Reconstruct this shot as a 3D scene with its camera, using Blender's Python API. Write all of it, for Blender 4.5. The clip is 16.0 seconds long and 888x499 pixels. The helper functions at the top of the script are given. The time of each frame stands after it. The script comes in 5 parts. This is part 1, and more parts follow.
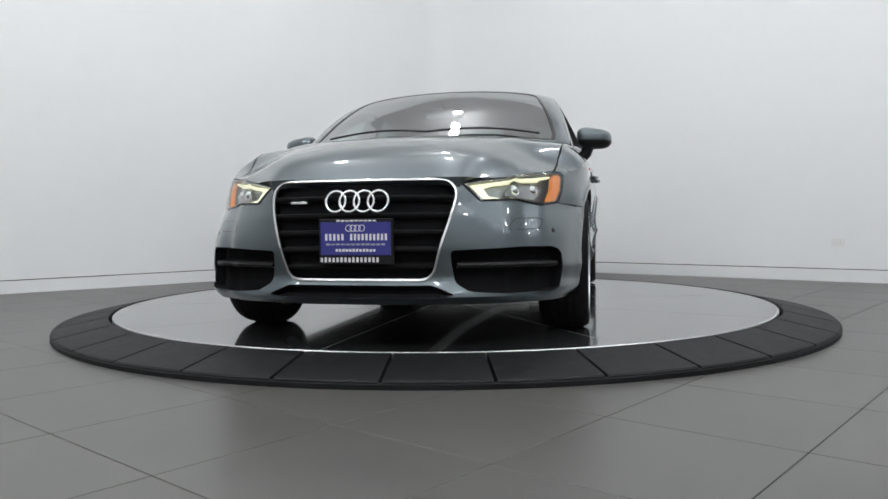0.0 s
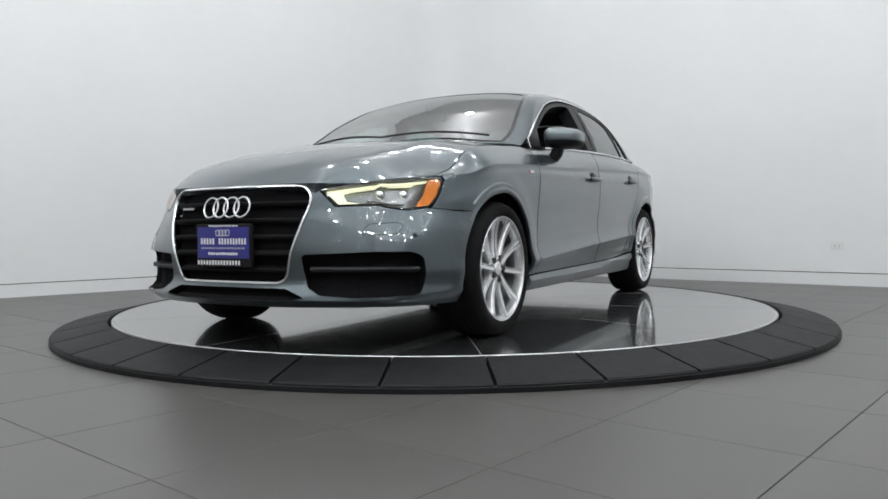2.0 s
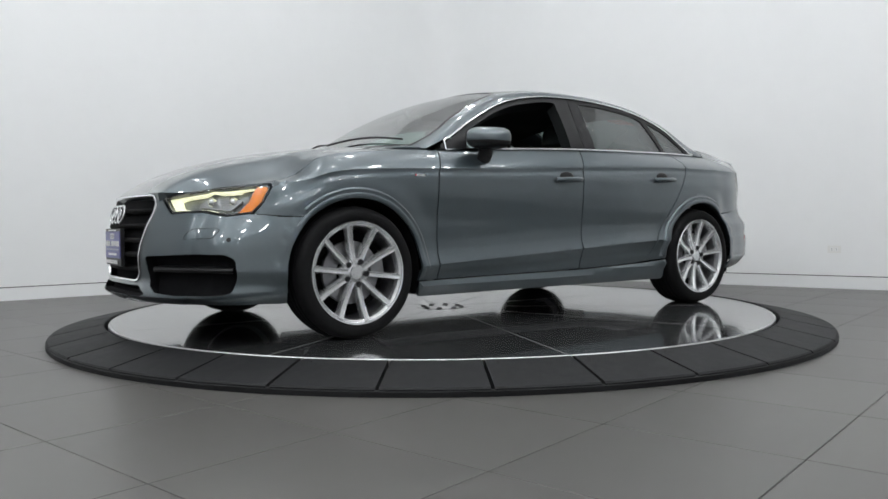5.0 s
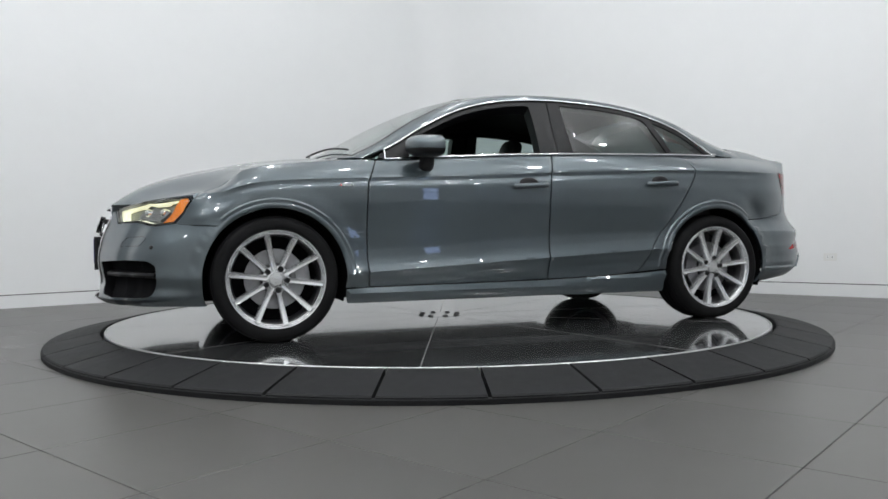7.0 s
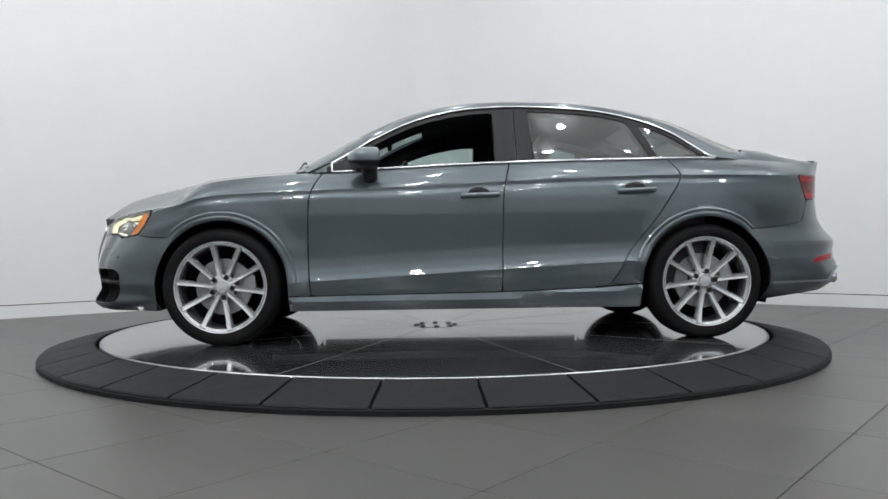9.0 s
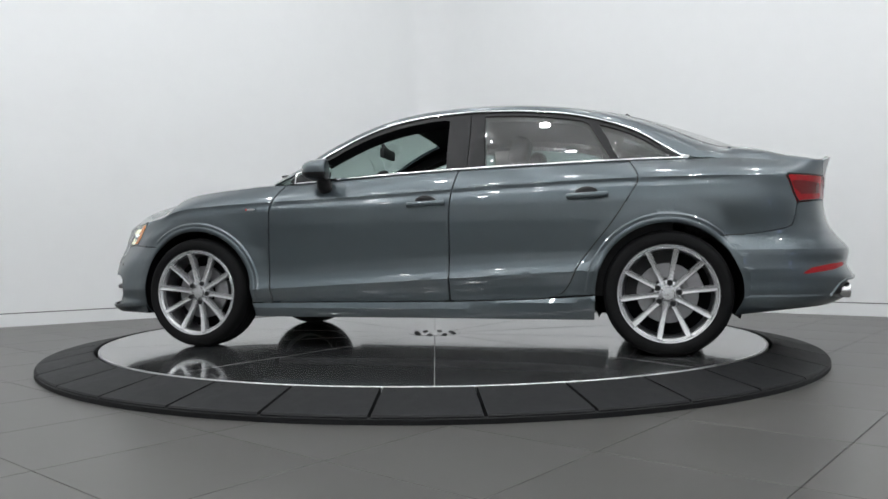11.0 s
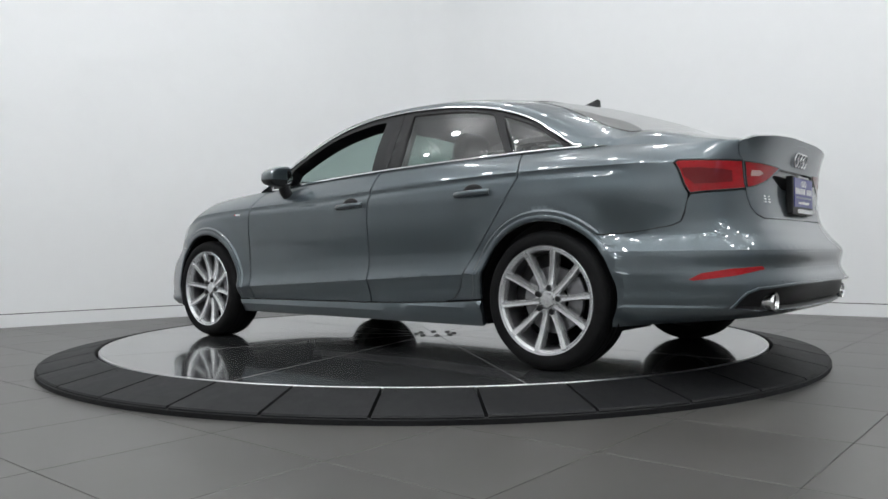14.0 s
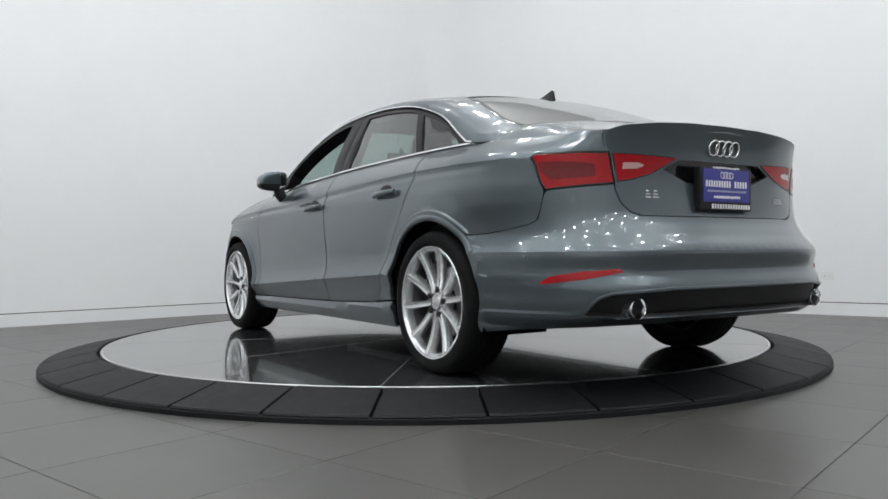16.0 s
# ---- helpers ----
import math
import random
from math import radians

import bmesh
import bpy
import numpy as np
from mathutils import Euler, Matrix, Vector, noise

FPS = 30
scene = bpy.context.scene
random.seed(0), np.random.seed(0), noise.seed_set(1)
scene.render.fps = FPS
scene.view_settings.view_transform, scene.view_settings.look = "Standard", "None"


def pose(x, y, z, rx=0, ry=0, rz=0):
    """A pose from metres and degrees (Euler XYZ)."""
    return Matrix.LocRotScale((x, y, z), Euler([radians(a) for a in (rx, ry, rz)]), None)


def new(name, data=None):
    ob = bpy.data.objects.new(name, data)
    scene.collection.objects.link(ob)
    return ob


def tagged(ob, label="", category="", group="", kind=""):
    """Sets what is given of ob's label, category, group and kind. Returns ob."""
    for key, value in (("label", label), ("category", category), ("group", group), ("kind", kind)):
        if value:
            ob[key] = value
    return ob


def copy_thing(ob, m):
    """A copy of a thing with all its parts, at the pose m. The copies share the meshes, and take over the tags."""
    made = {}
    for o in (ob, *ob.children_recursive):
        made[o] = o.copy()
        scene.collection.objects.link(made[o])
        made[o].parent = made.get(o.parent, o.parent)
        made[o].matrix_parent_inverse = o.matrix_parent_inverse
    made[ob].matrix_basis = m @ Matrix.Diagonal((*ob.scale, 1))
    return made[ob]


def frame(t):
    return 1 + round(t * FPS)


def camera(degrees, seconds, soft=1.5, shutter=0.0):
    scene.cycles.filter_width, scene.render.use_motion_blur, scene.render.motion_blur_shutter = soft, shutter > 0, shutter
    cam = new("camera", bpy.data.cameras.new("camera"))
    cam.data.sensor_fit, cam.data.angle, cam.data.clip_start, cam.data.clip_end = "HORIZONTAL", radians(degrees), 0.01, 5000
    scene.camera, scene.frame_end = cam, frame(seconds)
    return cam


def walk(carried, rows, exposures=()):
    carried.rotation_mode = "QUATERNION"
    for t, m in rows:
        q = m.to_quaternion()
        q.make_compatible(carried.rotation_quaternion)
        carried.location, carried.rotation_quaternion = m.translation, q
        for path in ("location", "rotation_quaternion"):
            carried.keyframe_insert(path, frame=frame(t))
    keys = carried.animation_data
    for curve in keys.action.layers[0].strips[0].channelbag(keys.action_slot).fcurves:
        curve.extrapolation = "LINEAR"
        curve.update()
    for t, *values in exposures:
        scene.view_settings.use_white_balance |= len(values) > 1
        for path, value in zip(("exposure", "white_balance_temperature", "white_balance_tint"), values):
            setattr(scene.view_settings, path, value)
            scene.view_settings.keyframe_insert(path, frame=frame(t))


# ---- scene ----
CAR_START, CAR_RATE = -1.7786, -0.1479      # the car's heading on the turntable at 0 s, radians, and its turn per second
DISC_Z, DISC_R, RING_R = 0.084, 2.043, 2.348

cam = camera(60.35, 16.0, soft=1.6)


def gaze(pitch, yaw):
    """The camera's pose on its stand, by its pitch and yaw in degrees."""
    return pose(0, -5.085, 0.615) @ pose(0, 0, 0, 0, 0, yaw) @ pose(0, 0, 0, 90 + pitch) @ pose(0, 0, 0, 0, 0, -0.617)


walk(cam, [(t, gaze(p, y)) for t, p, y in (
    (0, -2.217, 0.065), (0.5, -2.225, 0.059), (1, -2.105, 0.046), (1.5, -2.01, 0.026), (2, -1.935, 0.01),
    (2.5, -1.915, 0.009), (3, -1.93, 0.002), (3.5, -1.94, -0.02), (4, -1.885, -0.068), (5.2, -1.65, -0.19), (6.5, -1.284, -0.326),
    (7, -1.115, -0.42), (7.5, -0.965, -0.505), (8, -0.79, -0.567), (8.5, -0.576, -0.628), (9, -0.345, -0.675),
    (10, 0.05, -0.73), (11.5, 0.31, -0.753), (12.5, 0.315, -0.753), (13.5, 0.318, -0.74), (14.5, 0.31, -0.688),
    (15.5, 0.289, -0.63), (16, 0.289, -0.615))], exposures=[(0, 0.0), (16, 0.0)])

# ---- world and lamps ----
world = bpy.data.worlds.new("world")
world.use_nodes = True
world.node_tree.nodes["Background"].inputs[0].default_value = (0.8, 0.88, 1, 1)
world.node_tree.nodes["Background"].inputs[1].default_value = 0.05
scene.world = world

CEILING = 4.9


LAMPS = [(1.5 * i, -6.8 + 1.5 * j) for i in range(-3, 4) for j in range(8)]
LAMPS = [(x, y) for x, y in LAMPS if abs(x) * 0.81 + y < 3.0]


def ceiling_lamp(x, y):
    """A bare round bulb that hangs under the ceiling."""
    data = bpy.data.lights.new("bulb", "POINT")
    data.shadow_soft_size, data.color = 0.075, (0.975, 1.0, 1.02)
    data.energy = 16.5 if math.hypot(x, y) < 2.4 else (22 if y < -2 else 21)
    ob = new("bulb", data)
    ob.location = (x, y, CEILING - 0.4)


for _x, _y in LAMPS:
    ceiling_lamp(_x, _y)

# ---- materials ----
def material(name, color=(0.5, 0.5, 0.5), rough=0.5, metal=0.0, coat=0.0, spec=0.5, emit=None, strength=1.0, trans=0.0, ior=1.5):
    m = bpy.data.materials.new(name)
    m.use_nodes = True
    b = m.node_tree.nodes["Principled BSDF"]
    for key, value in (("Base Color", (*color, 1)), ("Roughness", rough), ("Metallic", metal), ("Coat Weight", coat), ("Coat Roughness", 0.03),
                       ("Specular IOR Level", spec), ("Transmission Weight", trans), ("IOR", ior)):
        b.inputs[key].default_value = value
    if emit:
        b.inputs["Emission Color"].default_value = (*emit, 1)
        b.inputs["Emission Strength"].default_value = strength
    return m


def vary(m, scale, amount, detail=4.0, rough=0.0, bump=0.0, bump_scale=None, depth=0.002, stretch=(1, 1, 1), random_amount=0.0):
    """Variation of colour, gloss and relief at two scales over the material's own colour."""
    t = m.node_tree
    n, l = t.nodes, t.links
    b = n["Principled BSDF"]
    base = tuple(b.inputs["Base Color"].default_value)
    co = n.new("ShaderNodeTexCoord")
    mp = n.new("ShaderNodeMapping")
    mp.inputs["Scale"].default_value = stretch
    l.new(co.outputs["Object"], mp.inputs[0])
    big, small = n.new("ShaderNodeTexNoise"), n.new("ShaderNodeTexNoise")
    for node, s in ((big, scale), (small, scale * 11)):
        node.inputs["Scale"].default_value, node.inputs["Detail"].default_value = s, detail
        l.new(mp.outputs[0], node.inputs["Vector"])
    add = n.new("ShaderNodeMath")
    add.operation = "MULTIPLY_ADD"
    l.new(small.outputs[0], add.inputs[0])
    add.inputs[1].default_value = 0.5
    l.new(big.outputs[0], add.inputs[2])
    ramp = n.new("ShaderNodeMapRange")
    ramp.inputs[1].default_value, ramp.inputs[2].default_value = 0.4, 1.1
    ramp.inputs[3].default_value, ramp.inputs[4].default_value = 1 - amount, 1 + amount
    l.new(add.outputs[0], ramp.inputs[0])
    factor = ramp.outputs[0]
    if random_amount:
        info, rr, mul = n.new("ShaderNodeObjectInfo"), n.new("ShaderNodeMapRange"), n.new("ShaderNodeMath")
        rr.inputs[3].default_value, rr.inputs[4].default_value = 1 - random_amount, 1 + random_amount
        l.new(info.outputs["Random"], rr.inputs[0])
        mul.operation = "MULTIPLY"
        l.new(factor, mul.inputs[0])
        l.new(rr.outputs[0], mul.inputs[1])
        factor = mul.outputs[0]
    vm = n.new("ShaderNodeVectorMath")
    vm.operation = "SCALE"
    vm.inputs[0].default_value = base[:3]
    l.new(factor, vm.inputs["Scale"])
    l.new(vm.outputs[0], b.inputs["Base Color"])
    if rough:
        r0 = b.inputs["Roughness"].default_value
        rm = n.new("ShaderNodeMapRange")
        rm.inputs[1].default_value, rm.inputs[2].default_value = 0.4, 1.1
        rm.inputs[3].default_value, rm.inputs[4].default_value = max(0, r0 - rough), r0 + rough
        l.new(add.outputs[0], rm.inputs[0])
        l.new(rm.outputs[0], b.inputs["Roughness"])
    if bump:
        bn, bp = n.new("ShaderNodeTexNoise"), n.new("ShaderNodeBump")
        bn.inputs["Scale"].default_value = bump_scale or scale * 20
        l.new(co.outputs["Object"], bn.inputs["Vector"])
        bp.inputs["Strength"].default_value, bp.inputs["Distance"].default_value = bump, depth
        l.new(bn.outputs[0], bp.inputs["Height"])
        l.new(bp.outputs[0], b.inputs["Normal"])
    return m


M_WALL = vary(material("white wall paint", (0.8, 0.81, 0.81), 0.6), 0.7, 0.02, bump=0.08, bump_scale=60)
# grey chosen for the unseen side walls, to dim what the car mirrors
M_SIDE = vary(material("unseen side wall grey", (0.5, 0.5, 0.505), 0.6), 0.7, 0.05)
M_BASE = vary(material("white base panel", (0.78, 0.79, 0.79), 0.45), 1.2, 0.03)
M_GAP = material("dark gap", (0.03, 0.03, 0.03), 0.9)
M_CEIL = vary(material("ceiling paint", (0.86, 0.86, 0.86), 0.8), 0.8, 0.03)
M_TILE = vary(material("grey porcelain tile", (0.08, 0.0765, 0.072), 0.36, spec=0.6), 1.1, 0.06, detail=2.0, rough=0.02, random_amount=0.05)
M_GROUT = vary(material("dark grout", (0.028, 0.027, 0.025), 0.9, spec=0.1), 20, 0.2)
M_RUBBER = vary(material("black rubber ramp", (0.0085, 0.0089, 0.0098), 0.6, spec=0.25), 2.2, 0.55, rough=0.1, bump=0.25, bump_scale=420, depth=0.001, random_amount=0.1)
M_DISC = vary(material("polished disc laminate", (0.05, 0.051, 0.053), 0.115, spec=1.0, coat=0.6, ior=1.7), 2.5, 0.1, rough=0.03, random_amount=0.3)
M_STEEL = vary(material("brushed steel edge", (0.6, 0.6, 0.6), 0.3, metal=1.0), 30, 0.1)
M_BOLT = material("grey bolt steel", (0.35, 0.35, 0.35), 0.4, metal=0.6)
M_PLASTIC_W = material("white plastic", (0.75, 0.75, 0.73), 0.4)


# ---- mesh helpers ----
def part(name, bm, mat, parent=None, label="", smooth=None):
    """Links a bmesh as one mesh object under a thing or part. smooth: angle in degrees under which edges are shaded round."""
    bmesh.ops.recalc_face_normals(bm, faces=bm.faces)
    if smooth:
        for f in bm.faces:
            f.smooth = True
        for e in bm.edges:
            if len(e.link_faces) == 2 and e.calc_face_angle(0) > radians(smooth):
                e.smooth = False
    me = bpy.data.meshes.new(name)
    bm.to_mesh(me)
    bm.free()
    for m in (mat if isinstance(mat, (list, tuple)) else (mat,)):
        me.materials.append(m)
    ob = new(name, me)
    if parent:
        ob.parent = parent
    return tagged(ob, label)


def box(bm, x0, x1, y0, y1, z0, z1, bevel=0.0, m=None):
    vs = [bm.verts.new((x, y, z)) for x in (x0, x1) for y in (y0, y1) for z in (z0, z1)]
    fs = [bm.faces.new([vs[i] for i in q]) for q in ((0, 1, 3, 2), (4, 6, 7, 5), (0, 4, 5, 1), (2, 3, 7, 6), (0, 2, 6, 4), (1, 5, 7, 3))]
    if bevel:
        es = list({e for f in fs for e in f.edges})
        out = bmesh.ops.bevel(bm, geom=es, offset=bevel, segments=2, affect="EDGES", profile=0.6)
        vs = list({v for f in out["faces"] for v in f.verts} | {v for v in vs if v.is_valid})
    if m:
        bmesh.ops.transform(bm, matrix=m, verts=[v for v in vs if v.is_valid])
    return bm


def lathe(bm, profile, seg=48, a0=0.0, a1=2 * math.pi, m=None):
    """A profile of (radius, height) turned about z."""
    full = abs(a1 - a0 - 2 * math.pi) < 1e-6
    n = seg if full else seg + 1
    rings = [[bm.verts.new((r * math.cos(a0 + (a1 - a0) * k / seg), r * math.sin(a0 + (a1 - a0) * k / seg), z)) for k in range(n)] for r, z in profile]
    for a, b in zip(rings, rings[1:]):
        for k in range(seg):
            j = (k + 1) % n
            bm.faces.new((a[k], a[j], b[j], b[k]))
    if m:
        bmesh.ops.transform(bm, matrix=m, verts=[v for r in rings for v in r])
    return bm


def prism(bm, pts, z0, z1):
    lo, hi = [bm.verts.new((x, y, z0)) for x, y in pts], [bm.verts.new((x, y, z1)) for x, y in pts]
    bm.faces.new(lo[::-1]), bm.faces.new(hi)
    for k in range(len(pts)):
        j = (k + 1) % len(pts)
        bm.faces.new((lo[k], lo[j], hi[j], hi[k]))
    return bm


B = bmesh.new

# ---- room ----
CORNER = (0.0, 4.909)
DIR_L, DIR_R = Vector((-1, -0.834)).normalized(), Vector((1, -0.785)).normalized()
NEAR = -9.5
SIDE = 7.5


def plan_line():
    """The inner line of the two display walls, with the rounded corner between them, then the side and near walls."""
    c = Vector(CORNER)
    pts = [Vector((-SIDE, NEAR)), Vector((-SIDE, c.y + DIR_L.y / DIR_L.x * -SIDE))]
    a, b = c + DIR_L * 0.47, c + DIR_R * 0.47
    for k in range(13):
        t = k / 12
        pts.append((1 - t) ** 2 * a + 2 * t * (1 - t) * c + t * t * b)
    pts += [Vector((SIDE, c.y + DIR_R.y / DIR_R.x * SIDE)), Vector((SIDE, NEAR))]
    return pts


def wall_band(name, z0, z1, out, mat, thick=0.15):
    """Walls round the room between two heights, set back by out from the plan line."""
    pts = plan_line()
    n = len(pts)
    offs = []
    for k, p in enumerate(pts):
        d = ((pts[(k + 1) % n] - p).normalized() + (p - pts[k - 1]).normalized()).normalized()
        turn = max(0.5, d.dot((p - pts[k - 1]).normalized()))
        offs.append((p, Vector((-d.y, d.x)) / turn))
    bm = B()
    ins = [[bm.verts.new((*(p + o * w), z)) for p, o in offs] for w, z in ((out, z0), (out, z1), (out + thick, z1), (out + thick, z0))]
    for a, b in ((0, 1), (1, 2), (2, 3), (3, 0)):
        for k in range(n):
            j = (k + 1) % n
            bm.faces.new((ins[a][k], ins[a][j], ins[b][j], ins[b][k]))
    # the added side walls, out of view, take the reflection-dimming grey
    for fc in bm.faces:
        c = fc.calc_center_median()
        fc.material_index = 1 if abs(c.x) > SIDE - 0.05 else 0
    return tagged(part(name, bm, (mat, M_SIDE), smooth=25), kind="structure")


tagged(wall_band("wall", 0.1222, CEILING, 0.0, M_WALL), "smooth white painted display wall with rounded corner, unseen side walls greyed", "wall")
tagged(wall_band("wall_gap", 0.114, 0.1222, 0.012, M_GAP), "dark shadow gap above the baseboard", "trim")
tagged(wall_band("baseboard", 0.0, 0.114, -0.006, M_BASE), "flush white baseboard along the wall", "baseboard")
bm = B()
box(bm, -SIDE - 0.3, SIDE + 0.3, NEAR - 0.3, 5.6, CEILING, CEILING + 0.2)
tagged(part("ceiling", bm, M_CEIL), "pale grey painted ceiling", "ceiling", kind="structure")
bm = B()
box(bm, -SIDE - 0.3, SIDE + 0.3, NEAR - 0.3, 5.6, -0.2, -0.004)
floor = tagged(part("floor", bm, M_GROUT), "grey porcelain tiles with narrow dark joints", "floor", kind="structure")


# ---- turntable ----
def turntable_ring():
    ring = tagged(new("turntable_ring"), "black rubber ramp ring in segments around the turntable", "ramp ring")
    n = 35
    step = 2 * math.pi / n
    start = -1.853
    bm = B()
    gap = 0.003
    prof = [(RING_R, 0.0), (RING_R + 0.001, 0.028), (RING_R - 0.006, 0.035), (DISC_R + 0.040, DISC_Z + 0.001), (DISC_R + 0.032, DISC_Z + 0.003), (DISC_R + 0.02, DISC_Z + 0.002), (DISC_R + 0.017, DISC_Z - 0.01), (DISC_R + 0.017, 0.0)]
    seg = 5
    rings = []
    for r, z in prof:
        rings.append([bm.verts.new((r * math.cos(a), r * math.sin(a), z)) for a in [gap + (step - 2 * gap) * k / seg for k in range(seg + 1)]])
    for a, b in zip(rings, rings[1:]):
        for k in range(seg):
            bm.faces.new((a[k], a[k + 1], b[k + 1], b[k]))
    bm.faces.new([r[0] for r in rings]), bm.faces.new([r[-1] for r in rings][::-1])
    one = part("ramp_segment", bm, M_RUBBER, ring)
    one.rotation_euler.z = start
    for k in range(1, n):
        ob = new("ramp_segment", one.data)
        ob.parent, ob.rotation_euler.z = ring, start + k * step
    bolt = B()
    lathe(bolt, [(0.0, 0.003), (0.006, 0.003), (0.009, 0.0)], 10)
    first = part("bolt", bolt, M_GAP, ring)
    for k in range(n):
        ob = first if k == 0 else new("bolt", first.data)
        a = start + k * step + 0.028
        ob.parent = ring
        ob.location = ((DISC_R + 0.055) * math.cos(a), (DISC_R + 0.055) * math.sin(a), DISC_Z - 0.0035)
    bm = B()
    lathe(bm, [(RING_R - 0.004, 0.0), (RING_R + 0.005, 0.0), (RING_R + 0.005, 0.02), (RING_R - 0.004, 0.026)], 160)
    part("edge_lip", bm, M_RUBBER, ring, "thin black edging strip")
    return ring


def turntable_disc():
    disc = tagged(new("turntable_disc"), "round polished grey turntable platform with radial seams", "turntable")
    n = 10
    step = 2 * math.pi / n
    start = radians(33)
    bm = B()
    gap = 0.0021
    prof = [(0.17, DISC_Z), (0.6, DISC_Z), (1.3, DISC_Z), (DISC_R - 0.012, DISC_Z), (DISC_R - 0.012, 0.02)]
    seg = 16
    rings = [[bm.verts.new((r * math.cos(a), r * math.sin(a), z)) for a in [gap / r + (step - 2 * gap / r) * k / seg for k in range(seg + 1)]] for r, z in prof]
    for a, b in zip(rings, rings[1:]):
        for k in range(seg):
            bm.faces.new((a[k], a[k + 1], b[k + 1], b[k]))
    one = part("panel", bm, M_DISC, disc)
    one.rotation_euler.z = start
    bm = B()
    box(bm, 0.172, DISC_R - 0.014, -0.0019, 0.0019, DISC_Z - 0.004, DISC_Z + 0.0004)
    strip = part("seam_strip", bm, M_BOLT, disc, "thin bright metal joint strip")
    strip.rotation_euler.z = start
    for k in range(1, n):
        ob = new("panel", one.data)
        ob.parent, ob.rotation_euler.z = disc, start + k * step
        ob = new("seam_strip", strip.data)
        ob.parent, ob.rotation_euler.z = disc, start + k * step
    bm = B()
    lathe(bm, [(DISC_R - 0.012, 0.02), (DISC_R - 0.012, DISC_Z), (DISC_R - 0.009, DISC_Z + 0.0012), (DISC_R - 0.003, DISC_Z + 0.0012), (DISC_R, DISC_Z - 0.002), (DISC_R, 0.02)], 192)
    part("rim_strip", bm, M_STEEL, disc, "bright steel edge strip", smooth=30)
    bm = B()
    lathe(bm, [(0.0, DISC_Z - 0.006), (DISC_R - 0.012, DISC_Z - 0.006)], 96)
    part("deck", bm, M_GAP, disc)
    bm = B()
    lathe(bm, [(0.0, DISC_Z + 0.001), (0.168, DISC_Z + 0.001), (0.168, DISC_Z - 0.004)], 48)
    part("hub_plate", bm, M_DISC, disc)
    knob = B()
    lathe(knob, [(0.0, DISC_Z + 0.008), (0.012, DISC_Z + 0.008), (0.019, DISC_Z + 0.003), (0.019, DISC_Z)], 14)
    first = part("hub_bolt", knob, M_BOLT, disc, "grey hub bolt", smooth=40)
    for k in range(8):
        ob = first if k == 0 else new("hub_bolt", first.data)
        ob.parent = disc
        ob.location = (0.125 * math.cos(k * math.pi / 4), 0.125 * math.sin(k * math.pi / 4), 0)
    return disc


ring = turntable_ring()
disc = turntable_disc()


# ---- wall outlet and ceiling lamps ----
def wall_outlet():
    p = Vector((3.666, CORNER[1] + DIR_R.y / DIR_R.x * 3.666, 0.367))
    n = Vector((DIR_R.y, -DIR_R.x, 0))
    n = n if n.y < 0 else -n
    ob = tagged(new("wall_outlet"), "white plastic double socket plate on the white wall", "socket")
    ob.matrix_world = Matrix.Translation(p) @ n.to_track_quat("Z", "Y").to_matrix().to_4x4()
    bm = B()
    box(bm, -0.057, 0.057, -0.035, 0.035, 0.0, 0.006, 0.002)
    part("face_plate", bm, M_PLASTIC_W, ob)
    for x in (-0.02, 0.02):
        bm = B()
        box(bm, x - 0.014, x + 0.014, -0.017, 0.017, 0.006, 0.009, 0.0015)
        so = part("socket", bm, M_BASE, ob)
        for y in (-0.006, 0.006):
            bm = B()
            box(bm, x - 0.005, x + 0.005, y - 0.0015, y + 0.0015, 0.0088, 0.0096)
            part("slot", bm, M_GAP, so)
    return ob


def ceiling_lights():
    first = tagged(new("ceiling_light"), "white pendant ceiling lamp with a lit round bulb", "ceiling light", "pendant lamps under the ceiling")
    bm = B()
    lathe(bm, [(0.0, 0.0), (0.05, 0.0), (0.05, -0.012), (0.03, -0.024), (0.006, -0.03), (0.006, -0.29), (0.0, -0.29)], 20)
    part("rod", bm, M_PLASTIC_W, first, smooth=40)
    bm = B()
    lathe(bm, [(0.0, -0.285), (0.022, -0.287), (0.03, -0.3), (0.032, -0.32), (0.0, -0.322)], 20)
    part("socket", bm, M_PLASTIC_W, first, smooth=40)
    for k, (x, y) in enumerate(LAMPS):
        if k == 0:
            first.location = (x, y, CEILING)
        else:
            copy_thing(first, pose(x, y, CEILING))


def back_window():
    """A narrow window behind the camera, which the car's paint mirrors."""
    win = tagged(new("window_1"), "narrow daylight window with white frame in the rear wall", "window", kind="structure")
    win.location = (6.6, NEAR + 0.002, 0.55)
    bm = B()
    box(bm, -0.24, -0.19, 0.0, 0.06, 0.0, 1.3, 0.004)
    box(bm, 0.19, 0.24, 0.0, 0.06, 0.0, 1.3, 0.004)
    box(bm, -0.19, 0.19, 0.0, 0.06, 0.0, 0.05, 0.004)
    box(bm, -0.19, 0.19, 0.0, 0.06, 1.25, 1.3, 0.004)
    box(bm, -0.19, 0.19, 0.0, 0.05, 0.55, 0.59, 0.004)
    part("window_frame", bm, M_PLASTIC_W, win)
    for z0, z1 in ((0.05, 0.55), (0.59, 1.25)):
        bm = B()
        box(bm, -0.19, 0.19, 0.005, 0.015, z0, z1)
        part("pane", bm, M_DAYLIGHT, win, "bluish daylight pane")


M_DAYLIGHT = material("bluish daylight", (0.5, 0.6, 0.8), 0.3, emit=(0.45, 0.6, 1.0), strength=3.0)
wall_outlet()
ceiling_lights()
back_window()

